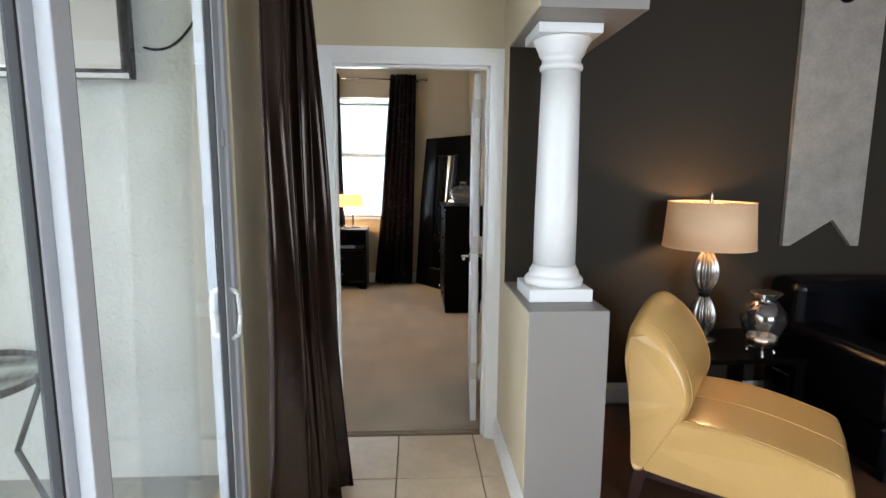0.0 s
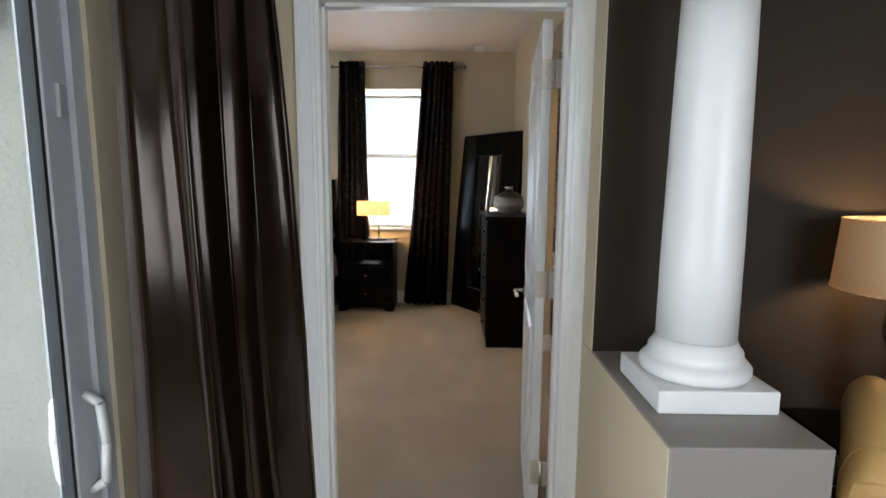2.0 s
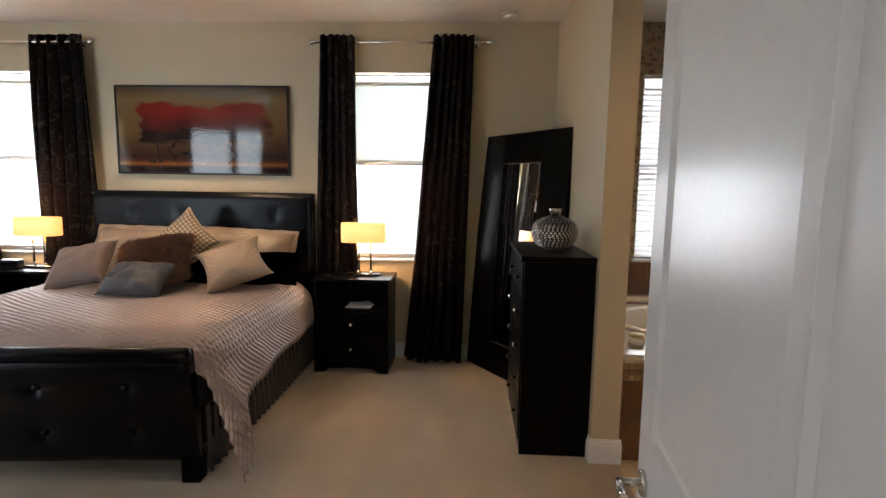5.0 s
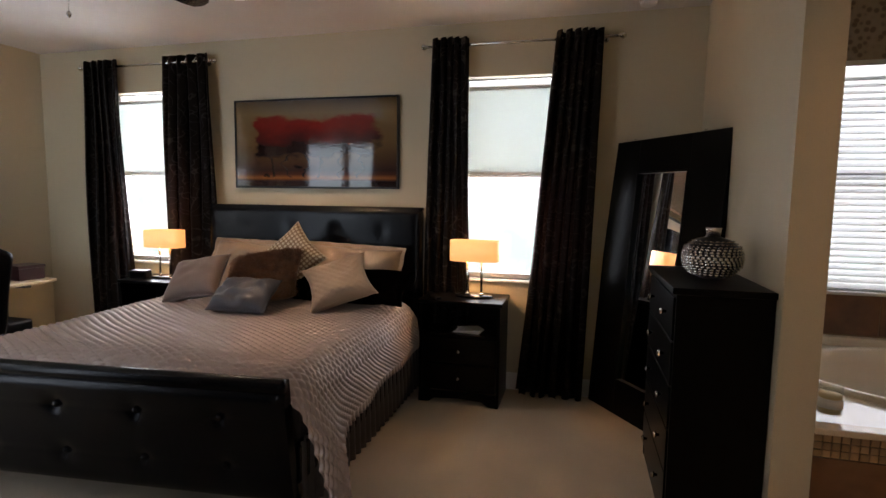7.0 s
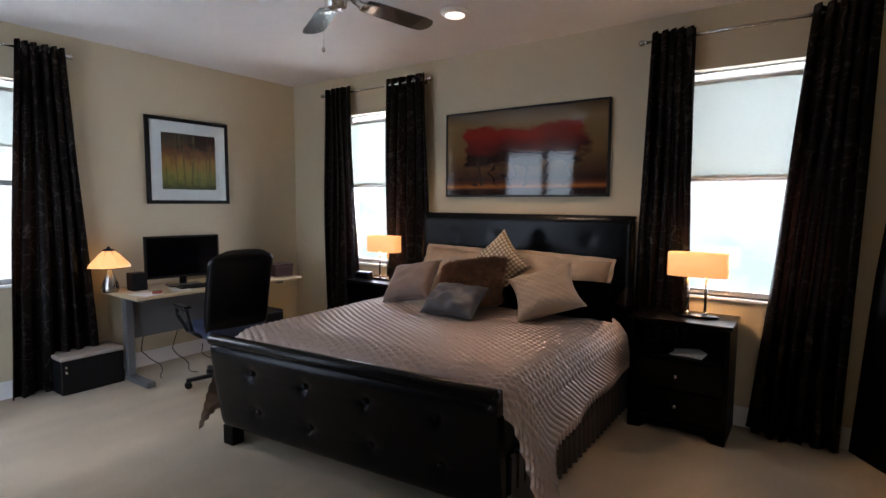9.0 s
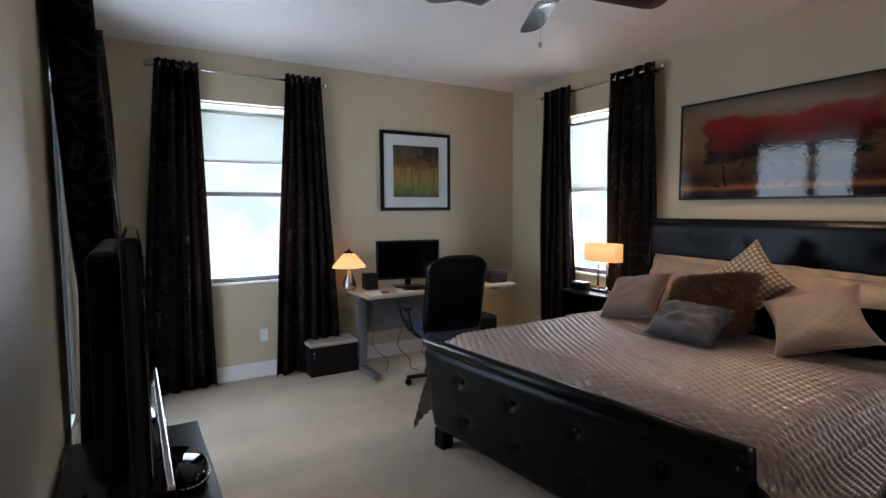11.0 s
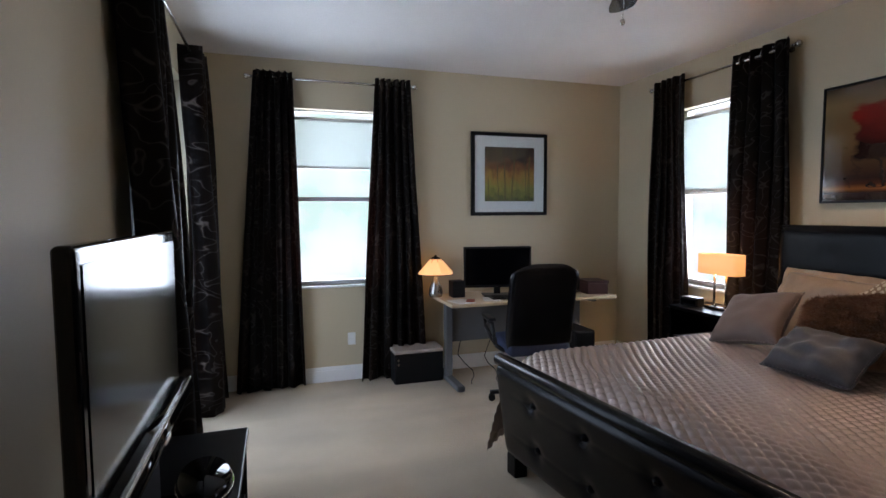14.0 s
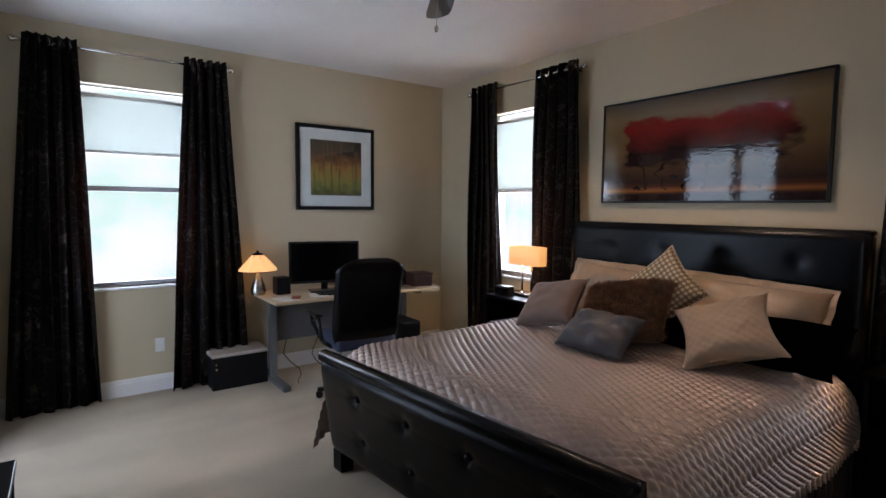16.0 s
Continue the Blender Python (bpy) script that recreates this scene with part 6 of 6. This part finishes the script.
def slipper_chair():
    """Armless lounge chair with a scooped back; local +x is the way it faces."""
    c = thing("slipper_chair", pose(1.445, 3.62, 0, 0, 0, -37), "yellow leather armless lounge chair with stitched seams", "chair")
    hw = 0.33

    def crown(z, b):
        """The top of the back falls away towards both ends."""
        return z - max(0.0, z - 0.5) * 0.22 * b * b

    def shell(path):
        bm = B()
        n = len(path)
        rows = []
        m = 30
        for j in range(m + 1):
            b = 2 * j / m - 1
            k = 1 - 0.09 * abs(b) ** 14
            rows.append([bm.verts.new((cx + (px - cx) * k, b * hw * (1 - 0.015 * math.cos(i)), crown(cz + (pz - cz) * k, b))) for i, (px, pz) in enumerate(path)])
        for r0, r1 in zip(rows, rows[1:]):
            for i in range(n):
                bm.faces.new((r0[i], r0[(i + 1) % n], r1[(i + 1) % n], r1[i])).smooth = True
        bm.faces.new(rows[0])
        bm.faces.new(rows[-1][::-1])
        return bm

    # seat: long cushion, crowned, round front
    seat = []
    for i in range(13):
        u = i / 12
        seat.append((-0.20 + 0.64 * u, 0.43 + 0.035 * math.sin(math.pi * u) - 0.05 * u))
    seat += [(0.48, 0.36), (0.505, 0.30), (0.49, 0.22), (0.46, 0.17)]
    seat += [(0.30, 0.16), (-0.05, 0.16), (-0.26, 0.17), (-0.28, 0.30)]
    cx, cz = 0.2, 0.30
    part("seat", shell(seat), YLEATHER, c)
    # back: leaning, top rolled backwards, belly forward
    back = [(-0.20, 0.20), (-0.13, 0.34), (-0.07, 0.46), (-0.06, 0.56), (-0.09, 0.68), (-0.145, 0.79), (-0.21, 0.872), (-0.265, 0.905), (-0.315, 0.875),
            (-0.335, 0.78), (-0.325, 0.64), (-0.305, 0.48), (-0.29, 0.34), (-0.28, 0.17), (-0.24, 0.15)]
    fine = []
    for i in range(len(back)):
        p0, p1, p2, p3 = (Vector((*back[(i + k) % len(back)], 0)) for k in (-1, 0, 1, 2))
        for s in (0, 0.34, 0.67):
            q = 0.5 * ((2 * p1) + (p2 - p0) * s + (2 * p0 - 5 * p1 + 4 * p2 - p3) * s * s + (3 * p1 - p0 - 3 * p2 + p3) * s ** 3)
            fine.append((q.x, q.y))
    cx, cz = -0.24, 0.52
    part("backrest", shell(fine), YLEATHER, c)
    # seams
    for b in (-0.30, 0.30, 0.0):
        bm = B()
        k = 1 - 0.09 * abs(b / hw) ** 14
        tube(bm, [(0.2 + (x - 0.2) * k, b, 0.30 + (z - 0.30) * k + 0.001) for x, z in seat[:14]], 0.0028, 6)
        part("seat_seam", bm, YLEATHER, c)
    for b in (-0.27, 0.27):
        bm = B()
        k = 1 - 0.09 * abs(b / hw) ** 14
        tube(bm, [(-0.24 + (x + 0.24) * k + 0.001, b, crown(0.52 + (z - 0.52) * k, b / hw) + 0.0) for x, z in fine[3:36]], 0.0026, 6)
        part("back_seam", bm, YLEATHER, c)
    for x in (-0.24, 0.42):
        for y in (-0.27, 0.27):
            bm = B()
            s = -0.03 if x < 0 else 0.02
            vs = [bm.verts.new((x + a * 0.028 * k + (s if z == 0 else 0), y + b * 0.028 * k, z)) for z, k in ((0, 0.7), (0.17, 1)) for a, b in ((-1, -1), (1, -1), (1, 1), (-1, 1))]
            for f in ((0, 1, 2, 3), (4, 7, 6, 5), (0, 4, 5, 1), (1, 5, 6, 2), (2, 6, 7, 3), (3, 7, 4, 0)):
                bm.faces.new([vs[i] for i in f])
            part("leg", bm, BROWNLEG, c)
    part("base_rail", bx(B(), -0.27, 0.44, -0.28, 0.28, 0.12, 0.165, 0.006), BROWNLEG, c, "dark red-brown wooden base")


slipper_chair()


def end_table():
    t = thing("end_table", pose(1.80, 4.25, 0), "square black end table holding lamp and ornaments", "end table")
    part("top", bx(B(), -0.32, 0.36, -0.28, 0.28, 0.47, 0.50, 0.004), ESPRESSO, t)
    part("shelf", bx(B(), -0.29, 0.33, -0.25, 0.25, 0.15, 0.17, 0.003), ESPRESSO, t)
    for x in (-0.29, 0.33):
        for y in (-0.25, 0.25):
            part("leg", bx(B(), x - 0.025, x + 0.025, y - 0.025, y + 0.025, 0, 0.47, 0.003), ESPRESSO, t)


end_table()


def ribbed_lamp():
    l = thing("table_lamp", pose(1.755, 4.30, 0.5005), "lit table lamp, linen drum shade on a ribbed silver base", "table lamp")
    part("foot", lathe(B(), [(0.075, 0), (0.078, 0.012), (0.04, 0.022), (0.02, 0.03)], 28), SILVERCER, l)
    for z0 in (0.025, 0.285):
        bm = B()
        prof = [(0.022 + 0.052 * math.sin(math.pi * i / 14) ** 0.9, z0 + 0.25 * i / 14) for i in range(15)]
        lathe(bm, prof, 96, ribs=12, rib=0.22)
        part("ribbed_body", bm, SILVERCER, l, "ribbed champagne silver body")
    part("collar", lathe(B(), [(0.030, 0.268), (0.034, 0.278), (0.030, 0.288)], 24), BLACKM, l)
    part("stem", rod(B(), (0, 0, 0.53), (0, 0, 0.80), 0.006), CHROME, l)
    bm = B()
    lathe(bm, [(0.243, 0.555), (0.226, 0.81)], 64)
    bmesh.ops.delete(bm, geom=[f for f in bm.faces if len(f.verts) > 4], context='FACES')
    solid(part("shade", bm, LINEN, l, "linen drum shade glowing at the top"), 0.003)
    for r, z in ((0.2445, 0.556), (0.2275, 0.809)):
        bm = B()
        tube(bm, [(r * math.cos(a), r * math.sin(a), z) for a in [2 * math.pi * i / 48 for i in range(49)]], 0.004, 6)
        part("shade_trim", bm, LINEN, l)
    bm = B()
    for i in range(3):
        a = 2 * math.pi * i / 3
        rod(bm, (0, 0, 0.80), (0.225 * math.cos(a), 0.225 * math.sin(a), 0.80), 0.002, 6)
    lathe(bm, [(0.012, 0.80), (0.010, 0.815), (0.006, 0.83), (0.010, 0.84), (0.004, 0.862), (0.0, 0.868)], 14)
    part("finial", bm, CHROME, l)


ribbed_lamp()

g = thing("glass_vase", pose(2.03, 4.17, 0.5005), "round smoky glass vase with a flared rim", "vase")
part("bowl", lathe(B(), [(0.05, 0), (0.06, 0.01), (0.055, 0.03), (0.09, 0.08), (0.118, 0.15), (0.112, 0.21), (0.07, 0.265), (0.05, 0.28), (0.09, 0.315), (0.086, 0.318), (0.045, 0.285)], 36), SMOKEGLASS, g)
g = thing("silver_bowl", pose(1.93, 4.02, 0.5005), "small silver footed bowl beside the vase", "bowl")
part("cup", lathe(B(), [(0.02, 0.035), (0.05, 0.05), (0.075, 0.085), (0.078, 0.12), (0.07, 0.118), (0.04, 0.06)], 28, ribs=8, rib=0.1), CHROME, g)
for i in range(3):
    a = 2 * math.pi * i / 3
    part("foot", tube(B(), [(0.03 * math.cos(a), 0.03 * math.sin(a), 0.05), (0.075 * math.cos(a), 0.075 * math.sin(a), 0.03), (0.07 * math.cos(a), 0.07 * math.sin(a), 0.0)], 0.007, 8), CHROME, g)


def wall_banner():
    b = thing("wall_panel", pose(2.61, 4.556, 0), "tall silver-leaf wall panel with a notched lower end", "wall art")
    bm = B()
    pts = [(-0.245, 1.03), (-0.20, 1.03), (0.065, 1.195), (0.20, 1.03), (0.25, 1.03), (0.25, 2.55), (-0.25, 2.55)]
    slab(bm, pts, 0, 0.03)
    bmesh.ops.transform(bm, matrix=pose(0, 0, 0, 90, 0, 0), verts=bm.verts[:])
    part("panel", bm, BANNER, b)
    part("hanger", lathe(B(), [(0.06, 0), (0.06, 0.012), (0.03, 0.02)], 20, m=pose(0, -0.03, 2.53, 90, 0, 0)), BLACKM, b)


wall_banner()


def sofa():
    s = thing("sofa", pose(3.25, 4.02, 0), "black leather sofa against the dark wall", "sofa")
    part("base", bx(B(), -0.98, 0.98, -0.42, 0.45, 0.06, 0.30, 0.03, 3), LEATHER, s)
    part("backrest", bx(B(), -0.98, 0.98, 0.22, 0.48, 0.28, 0.86, 0.06, 4), LEATHER, s)
    for x in (-0.87, 0.87):
        part("armrest", bx(B(), x - 0.13, x + 0.13, -0.44, 0.40, 0.28, 0.62, 0.05, 4), LEATHER, s)
    for x in (-0.37, 0.37):
        part("seat_cushion", bx(B(), x - 0.365, x + 0.365, -0.44, 0.22, 0.30, 0.45, 0.04, 4), LEATHER, s)
    for x in (-0.9, 0.9):
        for y in (-0.36, 0.40):
            part("foot", bx(B(), x - 0.03, x + 0.03, y - 0.03, y + 0.03, 0, 0.06), BLACKM, s)


sofa()
pillow("sofa_cushion", pose(2.86, 4.08, 0.46, 22, 0, 12), 0.42, 0.40, 0.14, WHITEF, "pale grey cushion on the sofa", seed=11, group="")


# ---- lanai ----
def lanai_things():
    t = thing("round_table", pose(-1.86, 3.56, -0.09), "round glass patio table with a grey metal rim", "table")
    bm = B()
    pts = [(0.36 * math.cos(a), 0.36 * math.sin(a), 0.69) for a in [2 * math.pi * i / 48 for i in range(49)]]
    tube(bm, pts, 0.016, 10)
    part("rim", bm, GREYM, t, "grey metal rim")
    g = part("pane", lathe(B(), [(0.0, 0.686), (0.35, 0.686), (0.35, 0.694), (0.0, 0.694)], 48), GLASS, t, "glass top")
    for i in range(3):
        a = 2 * math.pi * i / 3 + 0.4
        part("leg", tube(B(), [(0.34 * math.cos(a), 0.34 * math.sin(a), 0.68), (0.22 * math.cos(a), 0.22 * math.sin(a), 0.34), (0.33 * math.cos(a), 0.33 * math.sin(a), 0.0)], 0.012, 10), GREYM, t)
    v = thing("outdoor_television", pose(-1.62, 3.90, 1.86, 0, 0, 0), "black outdoor television mounted on the stucco wall", "television")
    part("housing", bx(B(), -0.46, 0.46, -0.05, 0.0, 0, 0.56, 0.008), GLOSSB, v)
    part("screen", bx(B(), -0.42, 0.42, -0.053, -0.049, 0.04, 0.52), MIRRORSCREEN, v, "mirror-bright screen catching the sky")
    part("lower_edge", bx(B(), -0.45, 0.45, -0.058, -0.048, 0.0, 0.022, 0.003), WALU, v, "pale lower edge")
    part("wall_mount", bx(B(), -0.12, 0.12, 0.0, 0.075, 0.18, 0.40, 0.004), BLACKM, v)
    c = thing("power_cable", pose(0, 0, 0), "black cable hanging on the stucco wall", "cable")
    bm = B()
    pts = [(-1.16 + 0.30 * i / 12, 3.972, 2.02 - 0.05 * math.sin(math.pi * i / 12 * 0.6) + 0.30 * (i / 12) ** 2.2) for i in range(13)]
    tube(bm, pts, 0.006, 8)
    part("cable", bm, BLACKP, c)


# pale mirror metal in place of dark glass, to brighten the reflected sky
MIRRORSCREEN = mat("mirror_metal_screen", (0.80, 0.82, 0.85), 0.03, metal=1.0)
lanai_things()


# ---- bathroom ----
def bathroom():
    t = thing("bathtub", pose(0.94, 6.78, 0), "ivory garden tub in a tiled deck", "bathtub")
    x1, y1, z = 2.46, N - 6.78 - 0.004, 0.56
    # deck frame round the basin
    bm = B()
    n = 48
    cx, cy, rx, ry = 1.22, 0.86, 1.02, 0.62
    inner, outer = [], []
    for i in range(n):
        a = 2 * math.pi * i / n
        ca, sa = math.cos(a), math.sin(a)
        inner.append((cx + rx * ca, cy + ry * sa))
        q = max(abs(ca) / (1.24), abs(sa) / (0.80))
        outer.append((min(max(cx + ca / q, 0.0), x1), min(max(cy + sa / q, 0.03), y1)))
    vi = [bm.verts.new((x, y, z)) for x, y in inner]
    vo = [bm.verts.new((x, y, z)) for x, y in outer]
    for i in range(n):
        bm.faces.new((vi[i], vi[(i + 1) % n], vo[(i + 1) % n], vo[i]))
    part("deck", bm, TUB, t, "ivory tub deck")
    bm = B()
    rings = []
    for k, dz in ((1.03, 0.0), (1.035, 0.02), (1.0, 0.035), (0.96, 0.02), (0.93, -0.05), (0.86, -0.30), (0.76, -0.42), (0.4, -0.45), (0.02, -0.45)):
        rings.append([bm.verts.new((cx + rx * k * math.cos(2 * math.pi * i / n), cy + ry * k * math.sin(2 * math.pi * i / n), z + dz)) for i in range(n)])
    for a, b in zip(rings, rings[1:]):
        for i in range(n):
            bm.faces.new((a[i], a[(i + 1) % n], b[(i + 1) % n], b[i])).smooth = True
    part("basin", bm, TUB, t, "smooth ivory basin")
    # tall back rim along the wall
    bm = B()
    bx(bm, 0.0, x1, y1 - 0.10, y1, z, z + 0.06, 0.02, 3)
    part("back_ledge", bm, TUB, t)
    part("front_ledge", bx(B(), -0.005, x1, -0.035, 0.05, z + 0.003, z + 0.032, 0.008), mat("pale_marble_ledge", (0.62, 0.50, 0.36), 0.2, grain=0.1, scale=12, spots=0.1), t, "pale stone ledge")
    part("backing", bx(B(), 0.0, x1, 0.004, 0.03, 0, z), GROUT, t)
    # brown skirt tiles with a mosaic border
    w = 0.33
    tile = B()
    bx(tile, 0.003, w - 0.003, -0.010, 0.004, 0.003, 0.227, 0.002, 1)
    first = None
    for r in range(2):
        for c in range(7):
            if first is None:
                first = part("tile", tile, BTILE, t)
                first.location = (c * w, 0, r * 0.23)
            else:
                o = new("tile", first.data)
                o.parent = t
                o.location = (c * w, 0, r * 0.23)
    chip = B()
    bx(chip, 0.002, 0.031, -0.012, 0.004, 0.002, 0.031, 0.001, 1)
    first = None
    for r in range(3):
        for c in range(70):
            if first is None:
                first = part("mosaic_chip", chip, MOSAIC, t)
                first.location = (0, 0, 0.462)
            else:
                o = new("mosaic_chip", first.data)
                o.parent = t
                o.location = (c * 0.0335, 0, 0.462 + r * 0.0325)
    return t


bathroom()
w = 0.33
splash = structure("wall_tile_backing", bx(B(), 0.934, 3.4, N - 0.010, N - 0.002, 0.56, 0.905), GROUT, "grout bed behind the brown wall tile", "tile backing")
tile = B()
bx(tile, 0.003, w - 0.003, N - 0.018, N - 0.009, 0.0, 0.268, 0.002, 1)
first = part("tile", tile, BTILE, splash)
first.location = (0.94, 0, 0.628)
for c in range(1, 7):
    o = new("tile", first.data)
    o.parent = splash
    o.location = (0.94 + c * w, 0, 0.628)

k = thing("candle", pose(1.055, 6.93, 0.597), "yellow candle in a clear glass jar on the tub ledge", "candle")
part("wax", lathe(B(), [(0.0, 0.006), (0.043, 0.006), (0.043, 0.085), (0.0, 0.086)], 28), WAX, k, "pale yellow wax")
g = part("jar", lathe(B(), [(0.0, 0.0), (0.047, 0.0), (0.048, 0.10), (0.044, 0.118), (0.046, 0.125), (0.042, 0.125), (0.0445, 0.10), (0.0445, 0.005), (0.0, 0.005)], 28), GLASS, k, "clear glass jar")
g.visible_shadow = False
part("label_band", lathe(B(), [(0.0488, 0.03), (0.0488, 0.07)], 28), WHITEPAPER, k, "plain paper label")
for x, y in ((2.15, 8.27), (2.42, 8.24)):
    k = thing("mosaic_jar", pose(x, y, 0.6205), "silver mosaic jar with a domed lid", "jar", "jars behind the tub")
    part("body", lathe(B(), [(0.075, 0), (0.09, 0.02), (0.10, 0.08), (0.095, 0.16), (0.07, 0.185)], 16), SILVERCER, k)
    part("lid", lathe(B(), [(0.074, 0.186), (0.07, 0.20), (0.04, 0.225), (0.014, 0.235), (0.016, 0.25), (0.0, 0.256)], 16), SILVERCER, k)

# ---- hall floor tiles and living room boards ----
T = 0.414
tile = B()
bx(tile, 0.003, T - 0.003, 0.003, T - 0.003, -0.0055, 0.001, 0.0025, 1)
first = part("tile", tile, TILE, hall_floor)
first.location = (-0.016, 4.18 - T, 0)
for i in range(-2, 2):
    for j in range(1, 10):
        if (i, j) != (0, 1):
            x = -0.016 + i * T
            if x + T > 0.61 or x < -0.9:
                continue
            o = new("tile", first.data)
            o.parent = hall_floor
            o.location = (x, 4.18 - j * T, 0)
# cut tiles along the half wall
tile = B()
bx(tile, 0.003, 0.198, 0.003, T - 0.003, -0.0055, 0.001, 0.0025, 1)
cut = part("tile", tile, TILE, hall_floor)
cut.location = (T - 0.016, 4.18 - T, 0)
for j in range(2, 10):
    o = new("tile", cut.data)
    o.parent = hall_floor
    o.location = (T - 0.016, 4.18 - j * T, 0)
